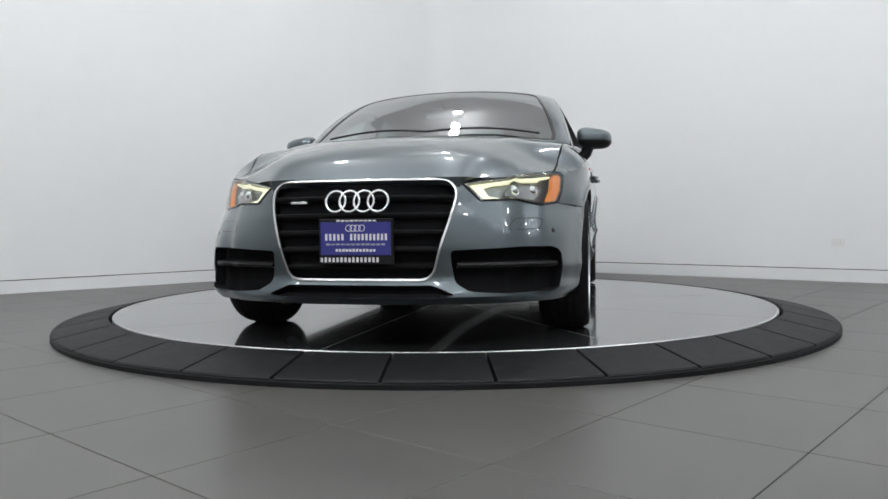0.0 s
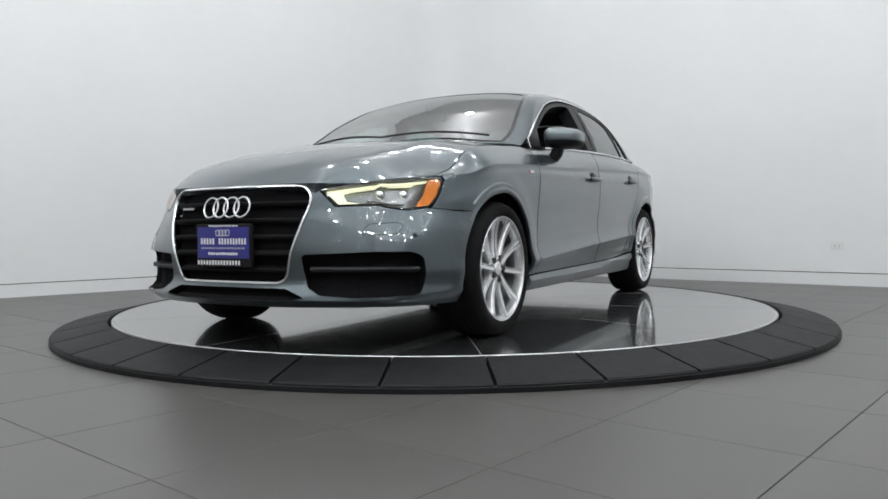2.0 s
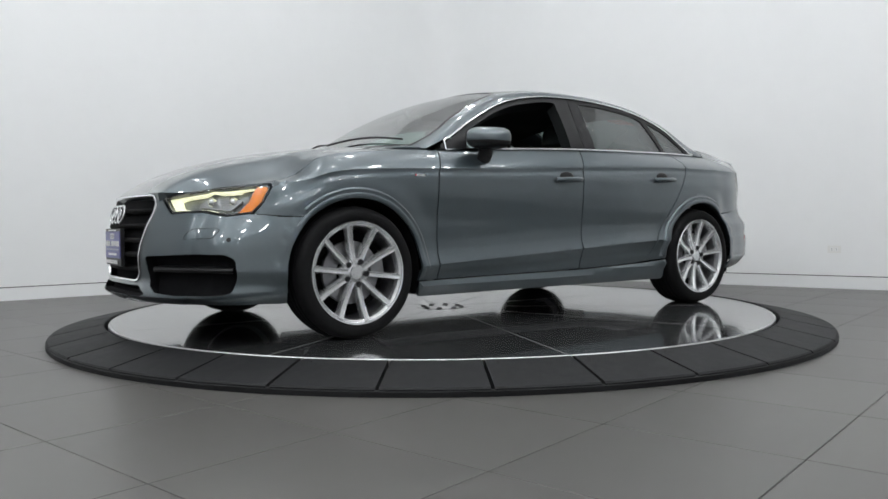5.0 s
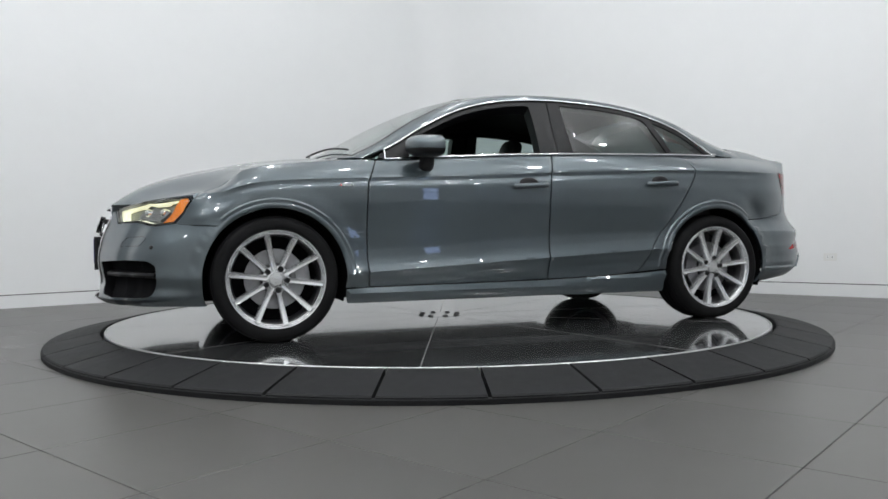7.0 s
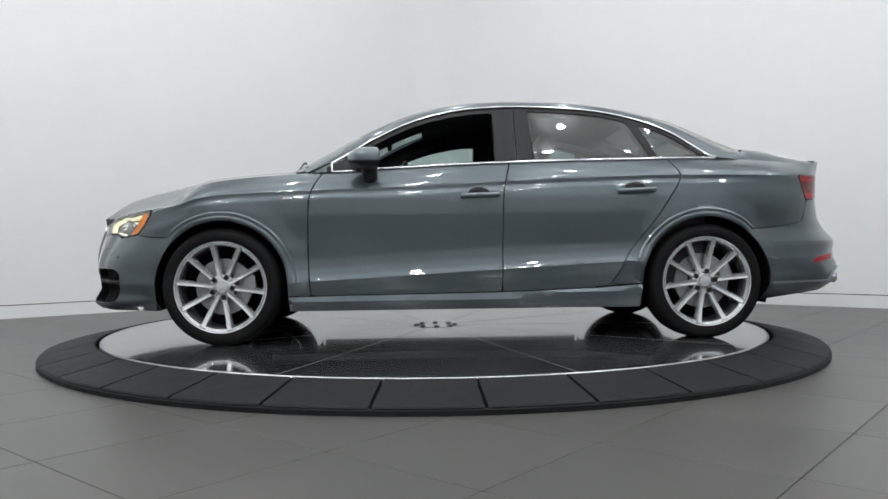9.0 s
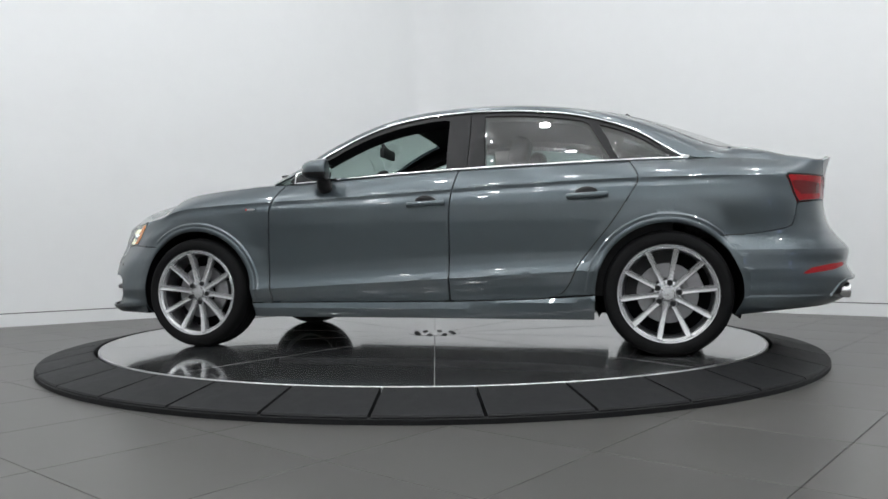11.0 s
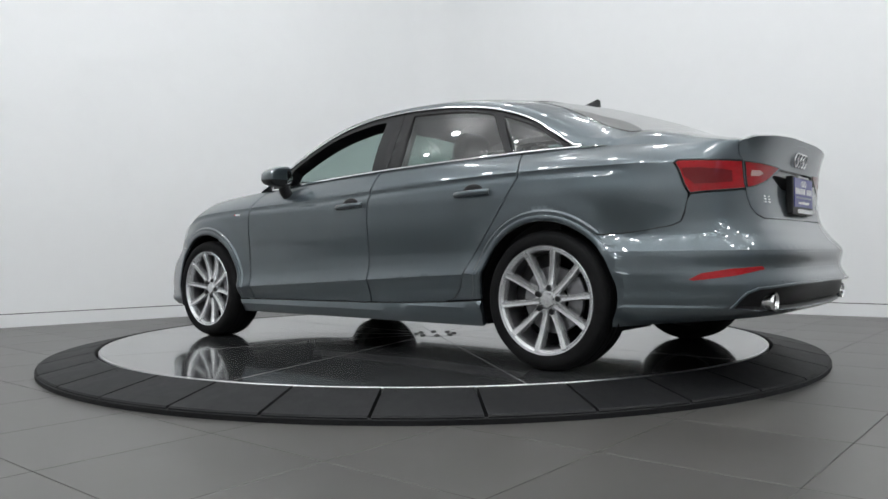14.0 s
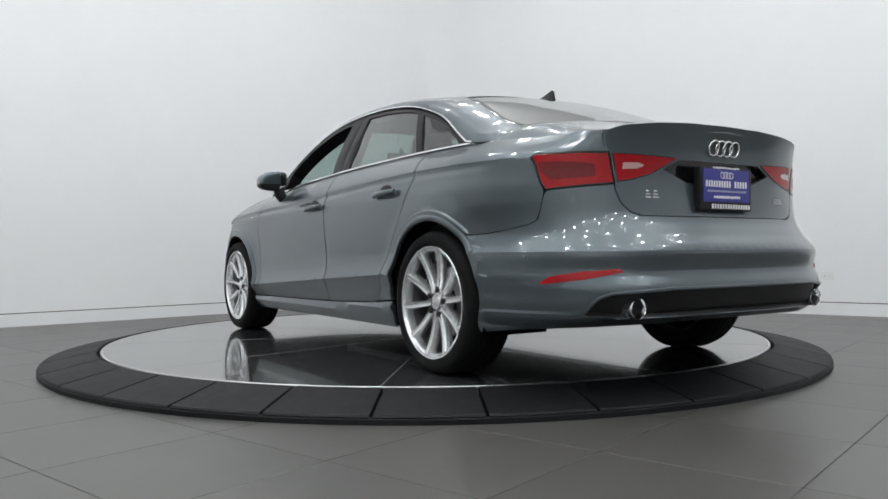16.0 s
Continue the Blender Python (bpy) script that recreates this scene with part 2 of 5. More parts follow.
# ---- car: materials ----
def paint_material():
    m = material("grey metallic car paint", (0.078, 0.101, 0.114), 0.34, metal=0.68, coat=1.0)
    m.node_tree.nodes["Principled BSDF"].inputs["Coat IOR"].default_value = 1.65
    m.node_tree.nodes["Principled BSDF"].inputs["Coat Roughness"].default_value = 0.012
    t = m.node_tree
    n, l, b = t.nodes, t.links, t.nodes["Principled BSDF"]
    co = n.new("ShaderNodeTexCoord")
    flake, soft = n.new("ShaderNodeTexVoronoi"), n.new("ShaderNodeTexNoise")
    flake.inputs["Scale"].default_value, soft.inputs["Scale"].default_value = 900, 3
    mix, bump = n.new("ShaderNodeMapRange"), n.new("ShaderNodeBump")
    l.new(co.outputs["Object"], flake.inputs["Vector"])
    l.new(co.outputs["Object"], soft.inputs["Vector"])
    mix.inputs[3].default_value, mix.inputs[4].default_value = 0.9, 1.1
    l.new(soft.outputs[0], mix.inputs[0])
    vm = n.new("ShaderNodeVectorMath")
    vm.operation = "SCALE"
    vm.inputs[0].default_value = (0.078, 0.101, 0.114)
    l.new(mix.outputs[0], vm.inputs["Scale"])
    l.new(vm.outputs[0], b.inputs["Base Color"])
    bump.inputs["Strength"].default_value, bump.inputs["Distance"].default_value = 0.06, 0.0004
    l.new(flake.outputs["Distance"], bump.inputs["Height"])
    l.new(bump.outputs[0], b.inputs["Normal"])
    return m


def glass_material(name, tint, gloss0=0.08):
    """Thin glass: clear, with gloss that grows towards grazing views."""
    m = bpy.data.materials.new(name)
    m.use_nodes = True
    n, l = m.node_tree.nodes, m.node_tree.links
    n.remove(n["Principled BSDF"])
    clear, gloss, mix, lw = n.new("ShaderNodeBsdfTransparent"), n.new("ShaderNodeBsdfGlossy"), n.new("ShaderNodeMixShader"), n.new("ShaderNodeLayerWeight")
    clear.inputs[0].default_value, gloss.inputs["Roughness"].default_value = (*tint, 1), 0.012
    power, scale = n.new("ShaderNodeMath"), n.new("ShaderNodeMapRange")
    power.operation, power.inputs[1].default_value = "POWER", 3.4
    scale.inputs[3].default_value, scale.inputs[4].default_value = gloss0, 0.95
    l.new(lw.outputs["Facing"], power.inputs[0])
    l.new(power.outputs[0], scale.inputs[0])
    l.new(scale.outputs[0], mix.inputs[0])
    l.new(clear.outputs[0], mix.inputs[1])
    l.new(gloss.outputs[0], mix.inputs[2])
    l.new(mix.outputs[0], n["Material Output"].inputs[0])
    return m


M_PAINT = paint_material()
M_CHROME = material("bright chrome", (0.82, 0.83, 0.84), 0.12, metal=1.0)
M_ALLOY = vary(material("silver alloy wheel paint", (0.7, 0.71, 0.72), 0.26, metal=0.8, coat=0.5), 8, 0.06)
M_ALLOY_DARK = material("grey inner wheel barrel", (0.16, 0.16, 0.17), 0.45, metal=0.8)
M_IRON = vary(material("grey brake disc", (0.3, 0.3, 0.31), 0.4, metal=0.9), 40, 0.15)
M_TYRE = vary(material("black tyre rubber", (0.008, 0.008, 0.0085), 0.7, spec=0.12), 12, 0.2, bump=0.2, bump_scale=300, depth=0.001)
M_TRIM = vary(material("satin black plastic trim", (0.009, 0.009, 0.01), 0.42, spec=0.3), 20, 0.2)
M_GLOSSBLACK = material("gloss black trim", (0.012, 0.012, 0.014), 0.12, coat=0.5)
M_UNDER = vary(material("black underbody", (0.006, 0.006, 0.007), 0.85, spec=0.1), 5, 0.3)
M_CABIN = vary(material("black cabin trim", (0.012, 0.012, 0.013), 0.65), 9, 0.2, bump=0.1, bump_scale=200)
M_LEATHER = vary(material("black seat leather", (0.02, 0.02, 0.021), 0.45), 12, 0.2, bump=0.2, bump_scale=90)
M_GLASS = glass_material("clear green windscreen glass", (0.72, 0.92, 0.86), 0.42)
M_REAR_GLASS = glass_material("rear window glass", (0.45, 0.55, 0.53), 0.75)
M_TINT = glass_material("tinted side glass", (0.45, 0.55, 0.53), 0.13)
M_LENS = glass_material("clear headlight cover", (0.95, 0.97, 0.97), 0.04)
M_LAMP_BOWL = material("dark chrome lamp bowl", (0.2, 0.21, 0.22), 0.28, metal=0.6)
M_LED = material("glowing white light guide", (0.6, 0.62, 0.6), 0.3, emit=(1.0, 0.97, 0.6), strength=0.85)
M_AMBER = vary(material("amber reflector plastic", (0.95, 0.26, 0.02), 0.18, coat=0.5), 60, 0.2, bump=0.4, bump_scale=300)
M_RED = vary(material("red tail lamp plastic", (0.3, 0.002, 0.006), 0.12, spec=0.3, coat=0.25), 50, 0.2)
M_RED_DARK = material("dark red lamp band", (0.13, 0.002, 0.004), 0.15, spec=0.3, coat=0.2)
M_RED_LIGHT = material("pale reversing lamp", (0.5, 0.3, 0.28), 0.15, coat=0.4)
M_PLATE = material("blue dealer plate", (0.028, 0.028, 0.23), 0.3, coat=0.4)
M_WHITE = material("white print", (0.8, 0.8, 0.8), 0.5)
M_DARKGREY = material("grey print", (0.35, 0.36, 0.45), 0.5)
M_BADGE_RED = material("red print", (0.5, 0.02, 0.02), 0.4)

# ---- car: surfaces ----
AX, TYRE_R, ARCH_R = 1.3185, 0.317, 0.357


def table(pairs):
    """A smooth curve through (x, y) pairs, monotone between them."""
    pairs = sorted(pairs)
    xs, ys = [p[0] for p in pairs], [p[1] for p in pairs]
    n = len(xs)
    d = [(ys[k + 1] - ys[k]) / (xs[k + 1] - xs[k]) for k in range(n - 1)]
    m = [d[0]] + [0 if d[k - 1] * d[k] <= 0 else 2 * d[k - 1] * d[k] / (d[k - 1] + d[k]) for k in range(1, n - 1)] + [d[-1]]

    def f(x):
        x = min(max(x, xs[0]), xs[-1])
        k = 0
        while k < n - 2 and x >= xs[k + 1]:
            k += 1
        h = xs[k + 1] - xs[k]
        t = (x - xs[k]) / h
        return ((2 * t ** 3 - 3 * t * t + 1) * ys[k] + (t ** 3 - 2 * t * t + t) * h * m[k] + (3 * t * t - 2 * t ** 3) * ys[k + 1] + (t ** 3 - t * t) * h * m[k + 1])
    return f


NOSE, TAIL, HALF = 2.185, -2.262, 0.896
FX, RX, NR = 0.8, -0.9, 4.1
plan_y = table([(0.8, 0.896), (1.1, 0.893), (1.35, 0.886), (1.55, 0.873), (1.7, 0.854), (1.8, 0.833), (1.885, 0.802), (1.955, 0.758), (2.025, 0.688), (2.085, 0.592)])
plan_x = table([(0.0, 2.203), (0.13, 2.2), (0.255, 2.19), (0.348, 2.172), (0.44, 2.143), (0.52, 2.113), (0.592, 2.083), (0.688, 2.025)])
corner_pull = table([(0.36, 0.0), (0.45, 0.035), (0.54, 0.118), (0.62, 0.178), (0.7, 0.208), (0.8, 0.235), (1.0, 0.26)])
nose_x = table([(0.16, 2.10), (0.195, 2.165), (0.225, 2.2), (0.26, 2.185), (0.3, 2.165), (0.43, 2.185), (0.53, 2.18), (0.6, 2.165), (0.68, 2.14), (0.74, 2.09), (0.8, 2.02)])
tail_x = table([(0.2, -2.0), (0.25, -2.17), (0.31, -2.265), (0.39, -2.282), (0.46, -2.252), (0.524, -2.264), (0.534, -2.262), (0.6, -2.209), (0.66, -2.166), (0.7, -2.152), (0.8, -2.14), (0.89, -2.15), (0.96, -2.165), (1.03, -2.19)])
crease_z = table([(2.2, 0.72), (1.95, 0.733), (1.9, 0.738), (1.8, 0.748), (1.7, 0.757), (1.6, 0.772), (1.3, 0.81), (0.83, 0.831), (0.38, 0.845), (-0.2, 0.872), (-0.54, 0.886), (-1.17, 0.902), (-1.8, 0.90), (-2.2, 0.895)])
belt_z = table([(2.2, 0.705), (1.95, 0.745), (1.87, 0.764), (1.8, 0.783), (1.7, 0.816), (1.5, 0.87), (1.3, 0.904), (1.0, 0.928), (0.85, 0.935), (0.76, 0.933), (0.38, 0.952), (-0.24, 0.978), (-0.87, 0.993), (-1.34, 1.003), (-1.6, 1.003), (-1.9, 0.99), (-2.2, 0.98)])
belt_y = table([(2.2, 0.42), (1.95, 0.71), (1.87, 0.728), (1.7, 0.75), (1.5, 0.762), (1.3, 0.768), (1.0, 0.778), (0.76, 0.787), (0.4, 0.806), (0.0, 0.815), (-0.5, 0.814), (-0.9, 0.797), (-1.35, 0.745), (-1.6, 0.722), (-1.9, 0.685), (-2.05, 0.65), (-2.2, 0.53)])
side_w = table([(0.15, -0.062), (0.18, -0.048), (0.2, -0.033), (0.235, -0.018), (0.257, -0.021), (0.264, -0.036), (0.31, -0.027), (0.35, -0.013), (0.372, -0.006), (0.385, 0.001), (0.40, -0.004), (0.43, -0.013), (0.46, -0.018), (0.5, -0.019), (0.56, -0.015), (0.64, -0.007), (0.72, -0.001), (0.78, 0.0), (0.86, -0.012), (1.1, -0.03)])


SILL_TOP = table([(1.0, 0.258), (0.84, 0.261), (-0.2, 0.272), (-0.74, 0.291), (-1.0, 0.31)])


def outline():
    pts = []
    for k in range(120):
        y = 0.62 * k / 120
        pts.append((plan_x(y), y))
    x0 = plan_x(0.62)
    for k in range(1, 241):
        x = x0 + (FX - x0) * k / 240
        t = min(1.0, k / 12)
        pts.append((x, 0.62 + (plan_y(x) - 0.62) * t if k < 12 else plan_y(x)))
    for k in range(1, 60):
        pts.append((FX + (RX - FX) * k / 60, HALF))
    for k in range(241):
        a = math.pi / 2 * (1 - k / 240)
        pts.append((RX + (TAIL - RX) * math.cos(a) ** (2 / NR), HALF * math.sin(a) ** (2 / NR)))
    q = [0.0]
    for a, b in zip(pts, pts[1:]):
        q.append(q[-1] + math.hypot(b[0] - a[0], b[1] - a[1]))
    return np.array(q), np.array([p[0] for p in pts]), np.array([p[1] for p in pts])


OQ, OX, OY = outline()
QMAX = OQ[-1]
MID = len(OQ) // 2


def qx(x):
    return float(np.interp(-x, -OX, OQ))


def qf(y):
    k = int(np.argmax(OX < FX + 0.01))
    return float(np.interp(y, OY[:k], OQ[:k]))


def qr(y):
    k = int(np.argmax(OX < RX))
    return float(np.interp(-y, -OY[k:], OQ[k:]))


def smooth01(t):
    t = min(max(t, 0.0), 1.0)
    return t * t * (3 - 2 * t)


def body(q, z):
    """The flank, nose and tail of the car, by the way round from the nose's middle and the height. Left side; q < 0 is the right side's nose."""
    sign = 1
    if q < 0:
        q, sign = -q, -1
    if q > QMAX:
        q, sign = 2 * QMAX - q, -1
    x, y = float(np.interp(q, OQ, OX)), float(np.interp(q, OQ, OY))
    f, r = smooth01((x - 1.45) / 0.6), smooth01((-1.45 - x) / 0.6)
    dx = f * (nose_x(z) - NOSE) * (0.45 + 0.55 * (1 - (y / HALF) ** 4)) + r * (tail_x(z) - TAIL) * (0.55 + 0.45 * (1 - (y / HALF) ** 4))
    begin = 1.6 - 0.25 * smooth01((z - 0.62) / 0.12)
    dx -= smooth01((x - begin) / (1.96 - begin)) * corner_pull(z) * (y / HALF) ** 2.5
    lift = 0.045 * -x / 0.85 if abs(x) < 1.0 else math.copysign(0.053, -x)
    step = (SILL_TOP(x) - 0.262) * (1 - smooth01((z - 0.3) / 0.04)) * smooth01((z - 0.2) / 0.05)
    zs = z - step - lift * smooth01((z - SILL_TOP(x) - 0.01) / 0.06) * smooth01((0.6 - z) / 0.12)
    ends = smooth01((abs(x) - 0.95) / 0.3)
    w = side_w(zs) * (1 - 0.75 * ends * smooth01((z - 0.2) / 0.05) * smooth01((0.6 - z) / 0.1))
    w -= 0.008 * (1 - smooth01(abs(x) / 1.1))
    for ax in (AX, -AX):
        d = math.hypot(x - ax, z - TYRE_R)
        w += 0.015 * smooth01((0.50 - d) / 0.1) * smooth01((z - 0.2) / 0.1) * (1 - 0.5 * smooth01((d - 0.398) / 0.008))
    # rear bumper crease and its hollow
    w += smooth01((-1.5 - x) / 0.14) * (0.003 * smooth01((z - 0.36) / 0.17) if z < 0.533 else 0.003 - 0.022 * min(1.0, (z - 0.533) / 0.07) + 0.014 * smooth01((z - 0.6) / 0.18))
    ct, bt = crease_z(x), belt_z(x)
    # undercut below the shoulder line
    w -= 0.006 * math.exp(-((z - ct + 0.02) / 0.014) ** 2) * smooth01((1.75 - x) / 0.3) * smooth01((x + 1.85) / 0.3)
    yy = y * (1 + w / HALF)
    if z > ct:
        s = min((z - ct) / max(bt - ct, 0.02), 1.3)
        blend = smooth01((2.06 - x) / 0.12) * smooth01((x + 2.25) / 0.28)
        yy += (min(yy, belt_y(x)) - yy) * (0.42 * s + 0.58 * s * s) * blend
    return Vector((x + dx, sign * yy, z))


def flank(x, z):
    return body(qx(x), z)


deck_c = table([(-1.64, 1.115), (-1.72, 1.108), (-1.8, 1.094), (-1.9, 1.066), (-2.0, 1.045), (-2.1, 1.03), (-2.17, 1.032), (-2.2, 1.034)])
hood_c = table([(0.0, 0.700), (0.03, 0.722), (0.08, 0.757), (0.16, 0.805), (0.3, 0.862), (0.46, 0.904), (0.66, 0.94), (0.86, 0.962), (1.06, 0.974), (1.3, 0.985)])


def nose_line(y):
    k = int(np.argmax(OX < FX + 0.01))
    return float(np.interp(abs(y), OY[:k], OX[:k]))


HOOD_EDGE = [(1.95, 0.739), (1.92, 0.746), (1.87, 0.758), (1.80, 0.777), (1.7, 0.81), (1.5, 0.864), (1.3, 0.899), (1.0, 0.924), (0.86, 0.931)]
_edge = [body(qx(x), z) for x, z in HOOD_EDGE]
edge_y, edge_z = table([(p.x, p.y - 0.007) for p in _edge]), table([(p.x, p.z) for p in _edge])


LAMP_F = [(qf(0.419), 0.678), (qf(0.52), 0.699), (qf(0.625), 0.719), (qf(0.736), 0.730), (qx(1.925), 0.732), (qx(1.907), 0.716), (qx(1.904), 0.654), (qx(1.925), 0.604), (qf(0.725), 0.592),
          (qf(0.668), 0.602), (qf(0.63), 0.613), (qf(0.574), 0.612), (qf(0.49), 0.609)]
_tops = [body(q, z) for q, z in LAMP_F[1:3]]
_tops.append(Vector((_edge[0].x + 0.012, _edge[0].y - 0.007, _edge[0].z - 0.003)))
lead = table([(0.0, 2.122), (0.25, 2.121), (0.4, min(2.122, nose_line(0.406) - 0.05))] + [(t.y, t.x - 0.01) for t in _tops])
lead_z = table([(0.0, 0.704), (0.25, 0.704), (0.4, 0.704)] + [(t.y, t.z + 0.003) for t in _tops])


def hood_raw(x, y):
    back = max(0.0, 2.128 - x - 0.9 * (NOSE - nose_line(min(abs(y), 0.8))))
    ridge = 0.006 * math.exp(-((abs(y) - 0.47 - 0.1 * (2.1 - x) / 1.1) / 0.05) ** 2) * smooth01(back / 0.3)
    return hood_c(back) - 0.048 * (abs(y) / 0.74) ** 2.4 * smooth01(back / 0.35) + ridge


def hood(x, y):
    """The bonnet's height field, running out on the wings' edges."""
    def settled(x, y):
        e = edge_y(x)
        return hood_raw(x, y) + (edge_z(x) - hood_raw(x, e)) * min(1.0, abs(y) / e) ** 4
    f = lead(abs(y))
    return Vector((x, y, settled(x, y) + (lead_z(abs(y)) - settled(f, y)) * math.exp(-max(0.0, f - x) / 0.13)))


def deck(x, y):
    return Vector((x, y, deck_c(x) - 0.055 * (abs(y) / 0.66) ** 2.4))


SHELL = ((0, 1.09, 0.962, 0.86, 0.938), (0.1, 0.87, 1.075, 0.70, 1.012), (0.2, 0.62, 1.21, 0.505, 1.128), (0.3, 0.33, 1.328, 0.262, 1.243), (0.36, 0.13, 1.373, 0.11, 1.285), (0.43, -0.08, 1.398, -0.09, 1.315),
         (0.5, -0.30, 1.406, -0.30, 1.323), (0.57, -0.52, 1.402, -0.51, 1.316), (0.64, -0.76, 1.382, -0.74, 1.295), (0.7, -0.97, 1.353, -0.93, 1.257), (0.8, -1.25, 1.296, -1.16, 1.176), (0.9, -1.52, 1.211, -1.325, 1.073), (0.95, -1.66, 1.158, -1.435, 1.013), (1.0, -1.80, 1.095, -1.56, 1.003))
SH = [table([(r[0], r[k]) for r in SHELL]) for k in (1, 2, 3, 4)]


def side_y(x, z):
    """Half width of the cabin's side at a height over the belt line."""
    b, y0 = belt_z(x), belt_y(x)
    s = max(0.0, (z - b) / 0.345)
    return y0 + 0.004 - 0.165 * s ** 1.25


def cabin_side(x, z):
    return Vector((x, side_y(x, z), z))


def shell(t, v):
    """Windscreen, roof and rear window as one lofted form: t from front to back, v from the middle (0) to the left edge (1)."""
    xc, zc, xe, ze = (f(t) for f in SH)
    ye = side_y(xe, ze)
    a = min(abs(v), 1.0)
    n = 2.5 + 0.5 * smooth01((0.3 - t) / 0.2) + 0.6 * smooth01((t - 0.75) / 0.2)
    s = (1 - a ** n) ** (1 / n) if a < 1 else 0.0
    mixed = 0.62 * s + 0.38 * (1 - a * a)
    return Vector((xe + (xc - xe) * (1 - a ** 2.0), math.copysign(ye * a, v), ze + (zc - ze) * mixed))


# ---- car: panels ----
from mathutils.geometry import delaunay_2d_cdt


def line(pts, step=0.02, closed=True):
    """Straight edges through pts, cut into short steps."""
    out = []
    n = len(pts)
    for k in range(n if closed else n - 1):
        a, b = pts[k], pts[(k + 1) % n]
        c = max(1, int(math.hypot(b[0] - a[0], b[1] - a[1]) / step))
        out += [(a[0] + (b[0] - a[0]) * i / c, a[1] + (b[1] - a[1]) * i / c) for i in range(c)]
    return out if closed else out + [pts[-1]]


def curve(pts, step=0.02):
    """A round line through pts."""
    out = []
    p = [(2 * pts[0][0] - pts[1][0], 2 * pts[0][1] - pts[1][1])] + list(pts) + [(2 * pts[-1][0] - pts[-2][0], 2 * pts[-1][1] - pts[-2][1])]
    for k in range(1, len(p) - 2):
        a, b, c, d = p[k - 1:k + 3]
        n = max(1, int(math.hypot(c[0] - b[0], c[1] - b[1]) / step))
        for i in range(n):
            t = i / n
            out.append(tuple(0.5 * (2 * b[j] + (c[j] - a[j]) * t + (2 * a[j] - 5 * b[j] + 4 * c[j] - d[j]) * t * t + (3 * b[j] - a[j] - 3 * c[j] + d[j]) * t ** 3) for j in (0, 1)))
    return out + [tuple(pts[-1])]


def rounded(pts, r, step=0.012):
    """A closed outline with its corners rounded by about r."""
    out = []
    n = len(pts)
    for k in range(n):
        a, b, c = Vector(pts[k - 1]), Vector(pts[k]), Vector(pts[(k + 1) % n])
        ra = min(r, (a - b).length * 0.45, (c - b).length * 0.45)
        p, q = b + (a - b).normalized() * ra, b + (c - b).normalized() * ra
        m = max(3, int(ra * 1.6 / step))
        for i in range(m + 1):
            t = i / m
            out.append(tuple((1 - t) ** 2 * p + 2 * t * (1 - t) * b + t * t * q))
    return line(out, step * 2)


def inside(p, poly):
    x, y = p
    res = False
    j = len(poly) - 1
    for i in range(len(poly)):
        xi, yi = poly[i]
        xj, yj = poly[j]
        if (yi > y) != (yj > y) and x < (xj - xi) * (y - yi) / (yj - yi) + xi:
            res = not res
        j = i
    return res


def surface_normal(fn, u, v):
    e = 0.004
    n = (fn(u + e, v) - fn(u - e, v)).cross(fn(u, v + e) - fn(u, v - e))
    n = n.normalized() if n.length > 1e-12 else Vector((0, 0, 1))
    p = fn(u, v)
    return n if n.dot(p - Vector((min(max(p.x * 0.8, -1.3), 1.3), 0, 0.55))) > 0 else -n


def panel(name, outer, fn, mat, parent, holes=(), cell=0.035, lip=0.014, side=1, off=0.0, label="", grid=None, smooth=32, creases=()):
    """A sheet on one of the car's surfaces, within an outline and round holes, with its edges turned inward. side -1: on the right side."""
    loops = [outer, *holes]
    verts, edges = [], []
    for lp in loops:
        k0 = len(verts)
        verts += [Vector(p) for p in lp]
        edges += [(k0 + k, k0 + (k + 1) % len(lp)) for k in range(len(lp))]
    for c in creases:
        k0 = len(verts)
        verts += [Vector(p) for p in c]
        edges += [(k0 + k, k0 + k + 1) for k in range(len(c) - 1)]
    us, vs = [p[0] for p in outer], [p[1] for p in outer]
    cu, cv = grid or (cell, cell)
    bound = np.array([tuple(p) for p in verts])
    for i in range(int((max(us) - min(us)) / cu) + 1):
        for j in range(int((max(vs) - min(vs)) / cv) + 1):
            p = (min(us) + (i + 0.5) * cu, min(vs) + (j + 0.5) * cv)
            if inside(p, outer) and not any(inside(p, h) for h in holes) and (np.hypot((bound[:, 0] - p[0]) / cu, (bound[:, 1] - p[1]) / cv)).min() > 0.45:
                verts.append(Vector(p))
    v2, _, f2, _, _, _ = delaunay_2d_cdt(verts, edges, [], 0, 1e-6)
    bm = B()
    flip = Vector((1, side, 1))
    made = {}

    def vert(k):
        if k not in made:
            p = fn(*v2[k])
            if off:
                p = p + surface_normal(fn, *v2[k]) * off
            made[k] = bm.verts.new(p * flip)
        return made[k]
    for f in f2:
        c = [sum(v2[k][j] for k in f) / len(f) for j in (0, 1)]
        if inside(c, outer) and not any(inside(c, h) for h in holes):
            bm.faces.new([vert(k) for k in f])
    if lip:
        inner = {}
        rim = [e for e in bm.edges if len(e.link_faces) == 1]
        key = {v: k for k, v in made.items()}
        for e in rim:
            for v in e.verts:
                if v not in inner:
                    n = surface_normal(fn, *v2[key[v]])
                    inner[v] = bm.verts.new(v.co - n * flip * lip)
        for e in rim:
            a, b = e.verts
            bm.faces.new((a, b, inner[b], inner[a]))
    return part(name, bm, mat, parent, label, smooth=smooth)


